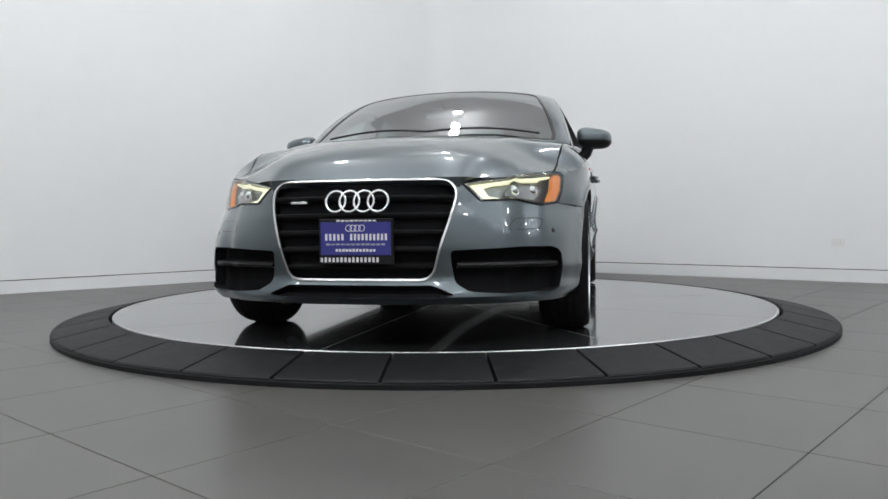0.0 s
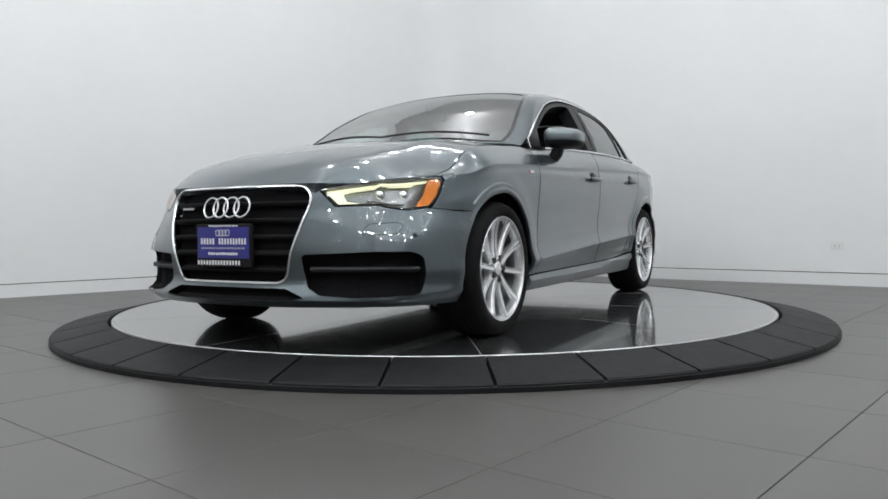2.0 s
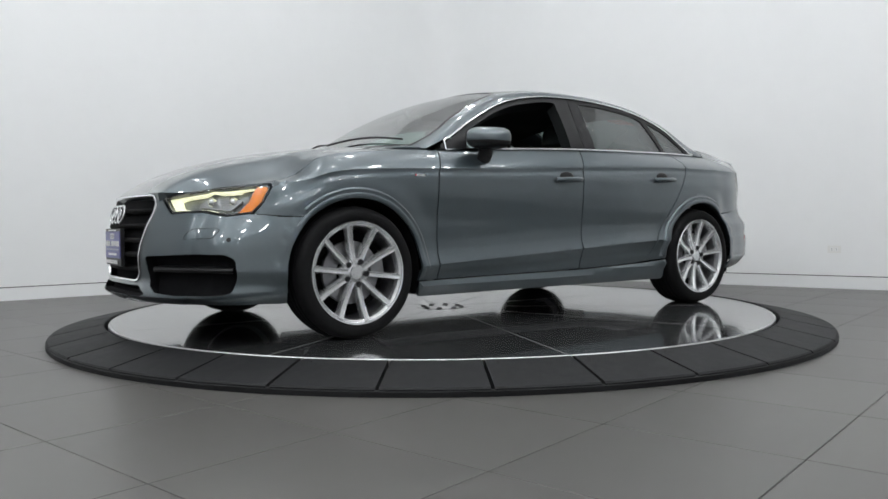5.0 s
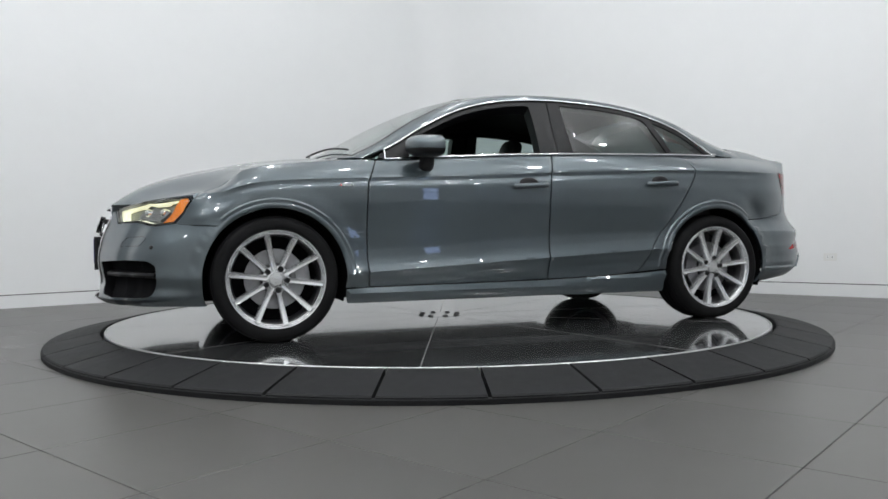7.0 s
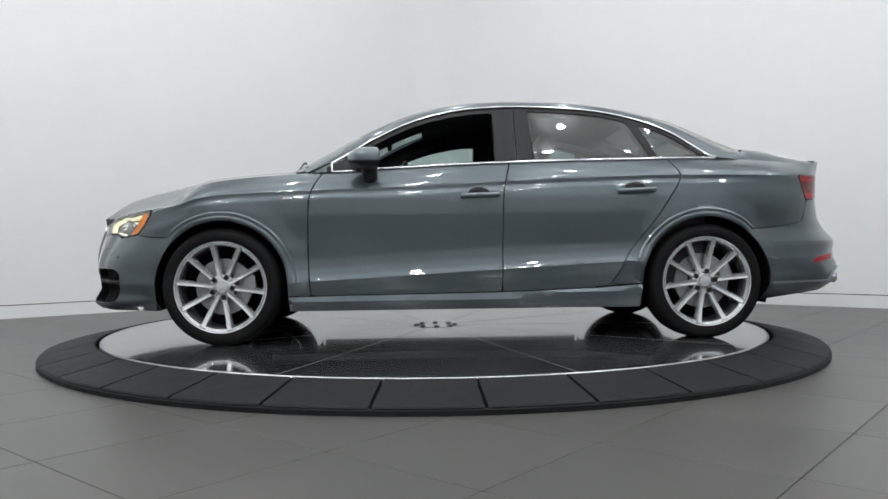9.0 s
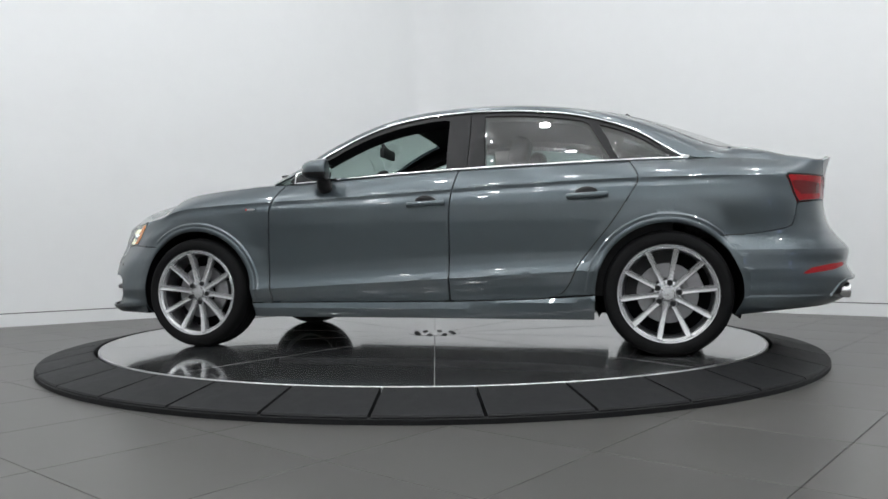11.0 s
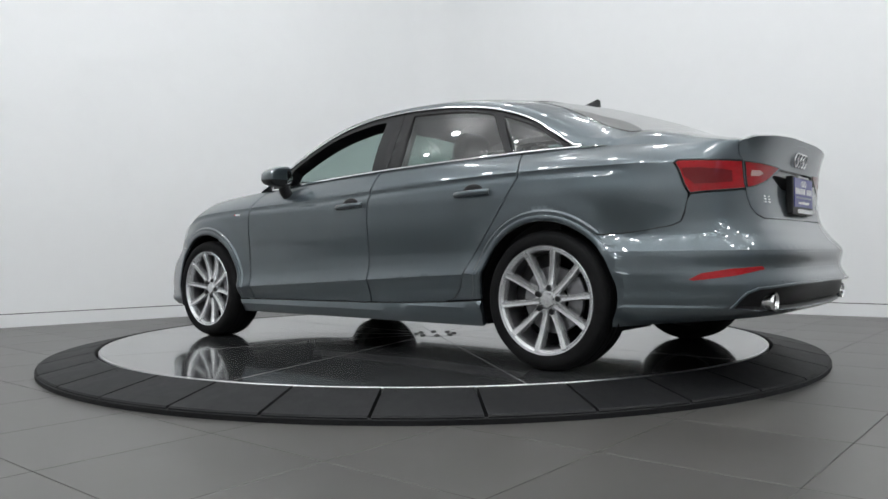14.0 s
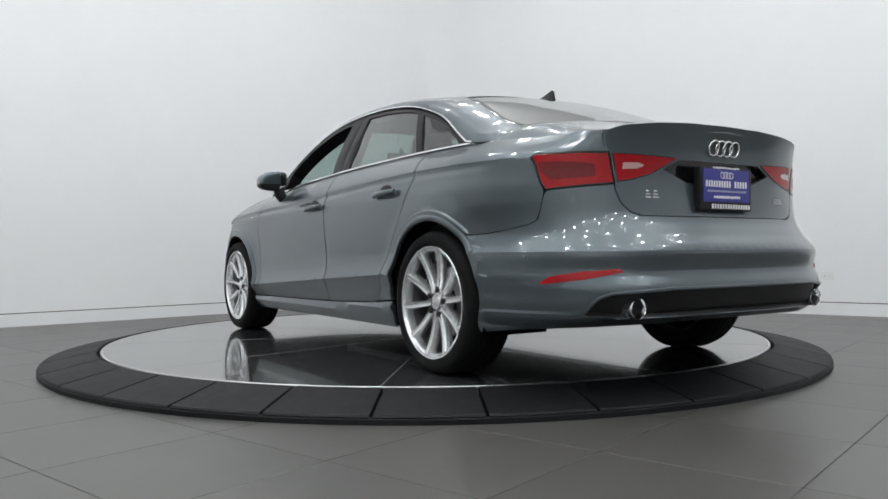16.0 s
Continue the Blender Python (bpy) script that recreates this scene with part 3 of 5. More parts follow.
def tube(bm, pts, r, closed=False, seg=8, flat=1.0):
    """A round bar along 3D points."""
    n = len(pts)
    rings = []
    for k in range(n):
        a, b = pts[k - 1] if closed or k else pts[0], pts[(k + 1) % n] if closed or k < n - 1 else pts[-1]
        t = (b - a).normalized()
        s = t.cross(Vector((0, 0, 1)))
        s = s.normalized() if s.length > 0.05 else t.cross(Vector((0, 1, 0))).normalized()
        u = s.cross(t)
        rings.append([bm.verts.new(pts[k] + s * r * math.cos(2 * math.pi * i / seg) + u * r * flat * math.sin(2 * math.pi * i / seg)) for i in range(seg)])
    for k in range(n if closed else n - 1):
        a, b = rings[k], rings[(k + 1) % n]
        for i in range(seg):
            bm.faces.new((a[i], a[(i + 1) % seg], b[(i + 1) % seg], b[i]))
    if not closed:
        bm.faces.new(rings[0][::-1]), bm.faces.new(rings[-1])
    return bm


def ribbon(bm, fn, path, width, height, closed=False, side=1):
    """A raised strip of a given width along a path on a surface, with rounded section."""
    flip = Vector((1, side, 1))
    P = [fn(*p) for p in path]
    N = [surface_normal(fn, *p) for p in path]
    n = len(P)
    rows = []
    for k in range(n):
        a, b = P[k - 1] if closed or k else P[0], P[(k + 1) % n] if closed or k < n - 1 else P[-1]
        t = (b - a).normalized()
        s = t.cross(N[k]).normalized()
        sec = ((-0.5, -0.4), (-0.5, 0.4), (-0.36, 0.9), (0, 1.0), (0.36, 0.9), (0.5, 0.4), (0.5, -0.4))
        rows.append([bm.verts.new((P[k] + s * width * i + N[k] * height * j) * flip) for i, j in sec])
    for k in range(n if closed else n - 1):
        a, b = rows[k], rows[(k + 1) % n]
        for i in range(6):
            bm.faces.new((a[i], a[i + 1], b[i + 1], b[i]))
    return bm


car = tagged(new("car"), "dark grey metallic four-door saloon car standing on the turntable", "car")
G = 0.0034   # half of a panel gap


def arch(ax, r, a0, a1, n=30):
    return [(ax + r * math.cos(a0 + (a1 - a0) * k / n), TYRE_R + r * math.sin(a0 + (a1 - a0) * k / n)) for k in range(n + 1)]


def shift(pts, d):
    return [(x + d, z) for x, z in pts]


GAP_A = curve([(0.842, 0.266), (0.852, 0.4), (0.855, 0.55), (0.851, 0.7), (0.843, 0.804), (0.80, 0.90), (0.782, 0.931)])
GAP_B = curve([(-0.195, 0.277), (-0.196, 0.4), (-0.199, 0.6), (-0.206, 0.81), (-0.236, 0.95), (-0.243, 0.976)])
GAP_C = curve([(-0.735, 0.297), (-0.79, 0.315), (-0.835, 0.37), (-0.882, 0.466), (-0.95, 0.555), (-1.05, 0.68), (-1.15, 0.832), (-1.18, 0.89), (-1.165, 0.95), (-1.137, 0.997)])


def belt_run(x0, x1, d=0.0, n=20):
    return [(x0 + (x1 - x0) * k / n, belt_z(x0 + (x1 - x0) * k / n) + d) for k in range(n + 1)]




def lower_crease(a, b):
    return [(x, 0.385 - 0.0529 * x) for x in np.linspace(a, b, int(abs(a - b) / 0.025) + 2)]


def upper_crease(a, b):
    return [(x, crease_z(x)) for x in np.linspace(a, b, int(abs(a - b) / 0.025) + 2)]


def flank_panels(side):
    # front wing, from the door round the arch to the bumper
    hood_edge = curve(HOOD_EDGE)
    start = math.asin((0.585 - TYRE_R) / ARCH_R)
    outer = shift(GAP_A, G)[::-1] + line([(0.842 + G, 0.264), (0.97, 0.2635)], closed=False)[1:-1] + arch(AX, ARCH_R, math.pi + 0.152, start)[0:] \
        + line([(AX + ARCH_R * math.cos(start), 0.585), (1.75, 0.591), (1.914, 0.599), (1.896, 0.653), (1.899, 0.720), (1.918, 0.738), (1.95, 0.739)], closed=False)[1:-1] + hood_edge
    panel("front_wing", outer, flank, M_PAINT, car, side=side, grid=(0.03, 0.011), creases=[upper_crease(1.84, 0.86), arch(AX, 0.398, 0.85, math.pi - 0.05), arch(AX, 0.4065, 0.85, math.pi - 0.05)], smooth=26)
    # doors
    sill = lambda a, b: [(a + (b - a) * k / 24, SILL_TOP(a + (b - a) * k / 24) + 0.004) for k in range(25)]
    outer = shift(GAP_A, -G) + belt_run(GAP_A[-1][0] - G, GAP_B[-1][0] + G)[1:-1] + shift(GAP_B, G)[::-1] + sill(-0.19, 0.835)[1:-1]
    front = panel("front_door", outer, flank, M_PAINT, car, side=side, grid=(0.03, 0.009), lip=0.02, creases=[lower_crease(0.835, -0.185), upper_crease(0.825, -0.205)], smooth=24)
    outer = shift(GAP_B, -G) + belt_run(GAP_B[-1][0] - G, GAP_C[-1][0] + G)[1:-1] + shift(GAP_C, G)[::-1] + sill(-0.735, -0.2)[1:-1]
    rear = panel("rear_door", outer, flank, M_PAINT, car, side=side, grid=(0.024, 0.009), lip=0.02, creases=[lower_crease(-0.21, -0.845), upper_crease(-0.235, -1.165)], smooth=24)
    for door, x0 in ((front, -0.075), (rear, -0.93)):
        handle_x = x0
        hz = 0.797 if door is front else 0.818
        # shallow black dome on the flank; the handle recess's shade is its colour
        cup = B()
        bmesh.ops.create_uvsphere(cup, u_segments=20, v_segments=10, radius=1.0)
        c = flank(handle_x + 0.005, hz + 0.01)
        bmesh.ops.transform(cup, matrix=Matrix.Translation((c.x, side * (c.y - 0.004), c.z)) @ Matrix.Diagonal((0.062, 0.008, 0.037, 1)), verts=cup.verts)
        part("handle_shade", cup, M_TRIM, door, "black dome with the shade of the handle recess in its colour", smooth=60)
        bar = B()
        pts = []
        for k in range(13):
            a = k / 12
            p = flank(handle_x + 0.1 - 0.2 * a, hz + 0.004 * (1 - 2 * a) * -1)
            lift = 0.012 + 0.02 * math.sin(math.pi * a) ** 0.6
            pts.append(Vector((p.x, side * (p.y + lift), p.z)))
        tube(bar, pts, 0.0125, seg=10, flat=1.15)
        part("door_handle", bar, M_PAINT, door, "body-coloured bar handle", smooth=60)
    # rear quarter with the wheel arch
    start = math.pi - 0.15
    end = math.pi - math.asin((0.605 - TYRE_R) / ARCH_R)
    seam = [(-AX + ARCH_R * math.cos(end), 0.605), (-1.7, 0.611), (-1.815, 0.622), (-1.93, 0.639), (-1.975, 0.656), (-2.0, 0.69), (-2.02, 0.74), (-2.027, 0.764), (-2.01, 0.8), (-1.993, 0.838), (-1.977, 0.87), (-1.957, 0.893), (-1.97, 0.91)]
    outer = line([(GAP_C[0][0] - G, GAP_C[0][1]), (-0.9615, 0.314)], closed=False)[:-1] + arch(-AX, ARCH_R, -0.008, end) + line(seam, closed=False)[1:]
    outer = [(qx(x), z) for x, z in outer] + line([(qr(0.747), 0.909), (qr(0.595), 0.907), (qr(0.62), 0.93), (qr(0.636), 0.968), (qr(0.633), 0.982)], closed=False) \
        + [(qx(x), z) for x, z in curve([(-2.14, 0.982), (-2.06, 0.984), (-1.9, 0.988), (-1.75, 0.997), (-1.56, 1.003)]) + belt_run(-1.55, GAP_C[-1][0] - G)[1:] + shift(GAP_C, -G)[::-1][1:-1]]
    panel("rear_wing", outer, body, M_PAINT, car, side=side, grid=(0.03, 0.011), creases=[[(qx(x), z) for x, z in run] for run in (upper_crease(-1.2, -1.9), arch(-AX, 0.398, 0.05, math.pi - 0.85), arch(-AX, 0.4065, 0.05, math.pi - 0.85))], smooth=26)
    # sill
    outer = line([(0.955, 0.18), (-0.955, 0.18)], closed=False)[:-1] + line([(-0.955, 0.18), (-0.962, 0.30)], closed=False)[:-1] + [(x, SILL_TOP(x) - 0.002) for x in np.linspace(-0.962, 0.965, 60)]
    panel("side_sill", outer, flank, M_PAINT, car, side=side, lip=0.03)
    for ax, name in ((AX, "arch_lip"), (-AX, "arch_lip")):
        bm = B()
        a0, a1 = (0.62 if ax > 0 else -0.1), math.pi + (0.1 if ax > 0 else -0.62)
        ribbon(bm, flank, arch(ax, ARCH_R + 0.012, a0 if ax > 0 else 0.0, a1), 0.026, 0.005, side=side)
        part(name, bm, M_PAINT, car, smooth=50)
        bm = B()
        liner = [[Vector((ax + (ARCH_R + 0.004) * math.cos(a), side * y, TYRE_R + (ARCH_R + 0.004) * math.sin(a))) for y in (0.86, 0.8, 0.6, 0.52)] for a in np.linspace(-0.35, math.pi + 0.35, 40)]
        vs = [[bm.verts.new(p) for p in row] for row in liner]
        for a, b in zip(vs, vs[1:]):
            for k in range(3):
                bm.faces.new((a[k], a[k + 1], b[k + 1], b[k]))
        bm.faces.new([r[-1] for r in vs])
        part("arch_liner", bm, M_UNDER, car, "black wheel arch liner", smooth=40)


for _s in (1, -1):
    flank_panels(_s)


# ---- car: nose ----
def both(pts):
    """A half outline in (y, z), from bottom middle round to top middle, closed over to the other side."""
    return pts + [(-y, z) for y, z in reversed(pts)]


def front(pts):
    return [(math.copysign(qf(abs(y)), y), z) for y, z in pts]


def rear(pts):
    return [(QMAX + math.copysign(QMAX - qr(abs(y)), -y), z) for y, z in pts]


GRILLE = rounded([(-0.296, 0.291), (0.296, 0.291), (0.392, 0.60), (0.392, 0.655), (0.352, 0.692), (-0.352, 0.692), (-0.392, 0.655), (-0.392, 0.60)], 0.05)
INTAKE = rounded([(0.376, 0.41), (0.493, 0.414), (0.655, 0.421), (0.771, 0.419), (0.798, 0.395), (0.80, 0.323), (0.796, 0.254), (0.782, 0.238), (0.592, 0.235), (0.451, 0.245), (0.392, 0.281), (0.378, 0.34)], 0.018)
CHIN = rounded([(-0.335, 0.222), (0.335, 0.222), (0.395, 0.235), (0.305, 0.272), (-0.305, 0.272), (-0.395, 0.235)], 0.01)


def nose_parts():
    wheel = math.asin((0.582 - TYRE_R) / ARCH_R)
    edge = [(qx(AX + ARCH_R * math.cos(a)), TYRE_R + ARCH_R * math.sin(a)) for a in np.linspace(-0.36, wheel, 16)]
    half = [(0.0, 0.192), (qf(0.2), 0.192), (qf(0.43), 0.193), (qf(0.55), 0.193), (qf(0.75), 0.194), (qx(1.8), 0.193), (qx(1.69), 0.19)] + edge \
        + [(qx(1.75), 0.585)] + [(q - 0.004, z - 0.006) if k > 0 else (q, z - 0.006) for k, (q, z) in enumerate(LAMP_F[7:])] + [(qf(0.412), 0.672), (qf(0.402), 0.69), (qf(0.385), 0.700), (qf(0.2), 0.702)]
    outer = line(half + [(-q, z) for q, z in reversed(half)][:-1] if half[-1][0] == 0 else half + [(-q, z) for q, z in reversed(half[1:])])
    holes = [line(front(GRILLE), 0.02), line(front(INTAKE), 0.02), line([(-q, z) for q, z in front(INTAKE)], 0.02), line(front(CHIN), 0.02)]
    bumper = panel("front_bumper", outer, body, M_PAINT, car, holes=holes, grid=(0.026, 0.014), lip=0.005)
    # grille: dark backing, slats and bright frame
    grille = panel("grille", front(rounded([(-0.302, 0.285), (0.302, 0.285), (0.4, 0.60), (0.4, 0.66), (0.355, 0.698), (-0.355, 0.698), (-0.4, 0.66), (-0.4, 0.60)], 0.05)), body, M_UNDER, car, off=-0.035, lip=0, label="black radiator grille with horizontal slats")
    for k in range(5):
        z = 0.345 + 0.07 * k
        w = 0.296 + 0.096 * min(1, (z - 0.291) / 0.31) - 0.006
        bm = B()
        rows = []
        for y in np.linspace(-w, w, 24):
            q = math.copysign(qf(abs(y)), y)
            p = body(q, z)
            n = surface_normal(body, q, z)
            rows.append([bm.verts.new(p + n * a + Vector((0, 0, b))) for a, b in ((-0.032, 0.012), (-0.008, 0.009), (-0.003, 0.004), (-0.003, -0.004), (-0.01, -0.012), (-0.032, -0.012))])
        for a, b in zip(rows, rows[1:]):
            for i in range(5):
                bm.faces.new((a[i], a[i + 1], b[i + 1], b[i]))
        part("slat", bm, M_TYRE, grille, "matt black slat", smooth=30)
    bm = B()
    ribbon(bm, body, front(GRILLE), 0.0125, 0.008, closed=True)
    part("grille_frame", bm, M_CHROME, grille, "bright chrome frame", smooth=50)
    for k in range(4):
        bm = B()
        c = -0.09 + 0.06 * k
        pts = []
        for a in np.linspace(0, 2 * math.pi, 40, endpoint=False):
            y, z = c + 0.042 * math.cos(a), 0.609 + 0.042 * math.sin(a)
            p = body(math.copysign(qf(abs(y)), y), z)
            pts.append(p + Vector((0.012 + 0.002 * (k % 2), 0, 0)))
        tube(bm, pts, 0.0058, closed=True, seg=8)
        part("emblem_ring", bm, M_CHROME, grille, "chrome ring", smooth=60)
    bm = B()
    x0 = body(0, 0.46).x + 0.012
    box(bm, x0 - 0.02, x0, -0.155, 0.155, 0.358, 0.54, 0.004)
    holder = part("plate_holder", bm, M_TRIM, grille, "black plate frame")
    plate(holder, x0, 0.0, 0.45, 1)
    # grey script badge on the grille, drawn as a bar
    bm = B()
    xb = body(qf(0.28), 0.607).x
    box(bm, xb - 0.002, xb + 0.004, -0.295, -0.225, 0.602, 0.612, 0.001)
    part("badge", bm, M_ALLOY, grille, "small grey badge")
    for s in (1, -1):
        pocket = panel("intake", front(INTAKE), body, M_UNDER, car, off=-0.05, lip=-0.05, side=s, label="black lower air intake with blades")
        for z in (0.345,):
            bm = B()
            rows = []
            for y in np.linspace(0.40, 0.79, 16):
                q = qf(y)
                p, n = body(q, z), surface_normal(body, q, z)
                rows.append([bm.verts.new((p + n * a + Vector((0, 0, b))) * Vector((1, s, 1))) for a, b in ((-0.05, 0.014), (-0.016, 0.011), (-0.012, 0.002), (-0.016, -0.01), (-0.05, -0.014))])
            for a, b in zip(rows, rows[1:]):
                for i in range(4):
                    bm.faces.new((a[i], a[i + 1], b[i + 1], b[i]))
            part("blade", bm, M_TRIM, pocket, smooth=40)
        # headlamp washer cover and parking sensor
        c = [(qf(0.60), 0.488), (qf(0.715), 0.492), (qf(0.725), 0.528), (qf(0.705), 0.538), (qf(0.62), 0.534), (qf(0.603), 0.515)]
        bm = B()
        ribbon(bm, body, rounded(c, 0.008), 0.0028, 0.0008, closed=True, side=s)
        part("washer_cover", bm, M_TRIM, bumper, "flush washer cover outline")
        bm = B()
        p = body(qf(0.765), 0.484)
        n = surface_normal(body, qf(0.765), 0.484)
        lathe(bm, [(0.0, 0.002), (0.0085, 0.002), (0.011, 0.0), (0.011, -0.004)], 20, m=Matrix.Translation(p) @ n.to_track_quat("Z", "Y").to_matrix().to_4x4())
        bmesh.ops.transform(bm, matrix=Matrix.Diagonal((1, s, 1, 1)), verts=bm.verts)
        part("parking_sensor", bm, M_TRIM, bumper)
        headlamp(s)
    panel("chin_grille", front(CHIN), body, M_UNDER, car, off=-0.04, lip=-0.04, label="black lower grille")
    # bonnet
    rear_edge = lambda y: 1.075 - 0.205 * (abs(y) / 0.765) ** 2.4
    ys = np.linspace(-0.765, 0.765, 61)
    sidel = [(x, edge_y(x)) for x in np.linspace(0.875, _edge[0].x, 44)]
    side_y_front = _tops[-1].y
    outer = [(rear_edge(y), y) for y in ys] + [(x, y) for x, y in sidel] + [(lead(abs(y)), y) for y in np.linspace(side_y_front, -side_y_front, 71)] + [(x, -y) for x, y in reversed(sidel)]
    panel("bonnet", outer, hood, M_PAINT, car, cell=0.04, lip=0.04)
    bm = B()
    prism(bm, [(0.8, -0.66), (1.95, -0.5), (1.95, 0.5), (0.8, 0.66)], 0.3, 0.66)
    part("engine_bay", bm, M_UNDER, car)
    bm = B()
    rows = []
    for y in np.linspace(-0.74, 0.74, 40):
        x = rear_edge(y)
        z = hood(x, y).z
        rows.append([bm.verts.new((x + a, y, z + b)) for a, b in ((0.01, -0.03), (-0.012, -0.022), (-0.10, -0.03), (-0.16, -0.02))])
    for a, b in zip(rows, rows[1:]):
        for i in range(3):
            bm.faces.new((a[i], a[i + 1], b[i + 1], b[i]))
    part("cowl", bm, M_TRIM, car, "black plastic cowl under the windscreen", smooth=40)
    for y0, y1 in ((0.02, 0.62), (-0.58, 0.02)):
        bm = B()
        pts = [shell(0.035 + 0.02 * math.sin(math.pi * k / 12), (y0 + (y1 - y0) * k / 12) / 0.78) + Vector((0.01, 0, 0.014)) for k in range(13)]
        tube(bm, pts, 0.006, seg=6)
        part("wiper", bm, M_TRIM, car, "black wiper blade", smooth=50)


def plate(parent, x0, yc, zc, face):
    """A blue dealer plate with rows of print as bars. face: +1 at the nose, -1 at the tail."""
    bm = B()
    a, b = sorted((x0 - 0.001 * face, x0 + 0.003 * face))
    box(bm, a, b, yc - 0.146, yc + 0.146, zc - 0.056, zc + 0.076, 0.001)
    pl = part("dealer_plate", bm, M_PLATE, parent, "blue plate with white print bars")
    rng = random.Random(4)

    def bars(y0, y1, z0, z1, n, mat, gap=0.25):
        w = (y1 - y0) / n
        for k in range(n):
            bm = B()
            u, v = sorted((x0 + 0.003 * face, x0 + 0.0045 * face))
            box(bm, u, v, y0 + w * k + w * gap / 2, y0 + w * (k + 1) - w * gap / 2, z0 + 0.001 * rng.random(), z1 - 0.002 * rng.random())
            part("print_bar", bm, mat, pl)
    bars(yc - 0.13, yc - 0.045, zc + 0.003, zc + 0.03, 5, M_WHITE, 0.45)
    bars(yc - 0.025, yc + 0.135, zc + 0.003, zc + 0.03, 10, M_WHITE, 0.45)
    bars(yc - 0.125, yc + 0.125, zc - 0.017, zc - 0.008, 12, M_DARKGREY)
    bars(yc - 0.085, yc + 0.085, zc - 0.042, zc - 0.03, 12, M_WHITE, 0.3)
    bars(yc - 0.15, yc + 0.1, zc - 0.084, zc - 0.064, 15, M_WHITE, 0.45)
    bars(yc - 0.08, yc + 0.09, zc + 0.078, zc + 0.086, 9, M_WHITE)
    for k in range(4):
        bm = B()
        pts = [Vector((x0 + 0.0035 * face, yc - 0.027 + 0.018 * k + 0.0125 * math.cos(t), zc + 0.052 + 0.0125 * math.sin(t))) for t in np.linspace(0, 2 * math.pi, 20, endpoint=False)]
        tube(bm, pts, 0.0016, closed=True, seg=5)
        part("print_ring", bm, M_WHITE, pl)


def headlamp(s):
    lamp = tagged(new("headlight"), "clear headlight with glowing light guide and amber corner")
    lamp.parent = car
    lo = line(LAMP_F, 0.02)
    panel("lamp_bowl", lo, body, M_LAMP_BOWL, lamp, off=-0.055, lip=-0.05, side=s)
    cq, cz = sum(p[0] for p in LAMP_F) / 13, sum(p[1] for p in LAMP_F) / 13
    panel("lamp_rim", lo, body, M_GLOSSBLACK, lamp, side=s, off=-0.001, lip=0.01, holes=[line([(cq + (q - cq) * 0.965, cz + (z - cz) * 0.9) for q, z in LAMP_F], 0.02)])
    panel("cover", lo, body, M_LENS, lamp, off=0.002, lip=0, side=s)
    top = [(qf(0.436), 0.676), (qf(0.52), 0.692), (qf(0.625), 0.712), (qf(0.755), 0.723), (qf(0.753), 0.715), (qf(0.625), 0.703), (qf(0.54), 0.685), (qf(0.495), 0.668), (qf(0.523), 0.631), (qf(0.575), 0.622), (qf(0.61), 0.623),
           (qf(0.64), 0.621), (qf(0.68), 0.611), (qf(0.73), 0.603), (qf(0.73), 0.598), (qf(0.675), 0.6055), (qf(0.635), 0.6165), (qf(0.575), 0.617), (qf(0.497), 0.614)]
    panel("light_guide", line(top, 0.015), body, M_LED, lamp, off=-0.022, lip=0.02, side=s)
    amber = [(qx(1.957), 0.72), (qx(1.925), 0.7265), (qx(1.912), 0.715), (qx(1.909), 0.656), (qx(1.928), 0.611), (qx(1.97), 0.601), (qx(1.953), 0.655)]
    panel("amber_reflector", line(amber, 0.015), body, M_AMBER, lamp, off=-0.006, lip=0.02, side=s)
    inner = [(qf(0.585), 0.637), (qf(0.66), 0.628), (qf(0.715), 0.622), (qf(0.74), 0.665), (qf(0.68), 0.686), (qf(0.60), 0.672)]
    panel("reflector", rounded(inner, 0.02), body, M_IRON, lamp, off=-0.034, lip=0.02, side=s)
    for y in (0.615, 0.685):
        bm = B()
        p = body(qf(y), 0.652)
        lathe(bm, [(0.0, 0.012), (0.012, 0.009), (0.02, 0.0), (0.024, 0.002), (0.024, -0.03)], 20, m=Matrix.Translation(p - Vector((0.042, 0.012, 0))) @ Vector((1, 0.35, 0)).to_track_quat("Z", "Y").to_matrix().to_4x4())
        bmesh.ops.transform(bm, matrix=Matrix.Diagonal((1, s, 1, 1)), verts=bm.verts)
        part("projector", bm, M_CHROME, lamp, smooth=40)


# ---- car: tail ----
LAMP_R_OUT = [(qr(0.562), 0.791), (qr(0.62), 0.785), (qr(0.676), 0.78), (qr(0.74), 0.773), (qx(-2.036), 0.769), (qx(-2.018), 0.8), (qx(-2.001), 0.838), (qx(-1.985), 0.87), (qx(-1.967), 0.893), (qx(-1.977), 0.904), (qr(0.747), 0.903), (qr(0.597), 0.901)]
LAMP_R_IN = [(qr(0.272), 0.892), (qr(0.455), 0.898), (qr(0.582), 0.9), (qr(0.547), 0.795), (qr(0.483), 0.805), (qr(0.394), 0.831), (qr(0.33), 0.862)]
DIFF = [(-0.61, 0.285), (0.61, 0.285), (0.725, 0.3), (0.71, 0.335), (0.693, 0.361), (0.654, 0.379), (0.436, 0.393), (-0.436, 0.393), (-0.654, 0.379), (-0.693, 0.361), (-0.71, 0.335), (-0.725, 0.3)]


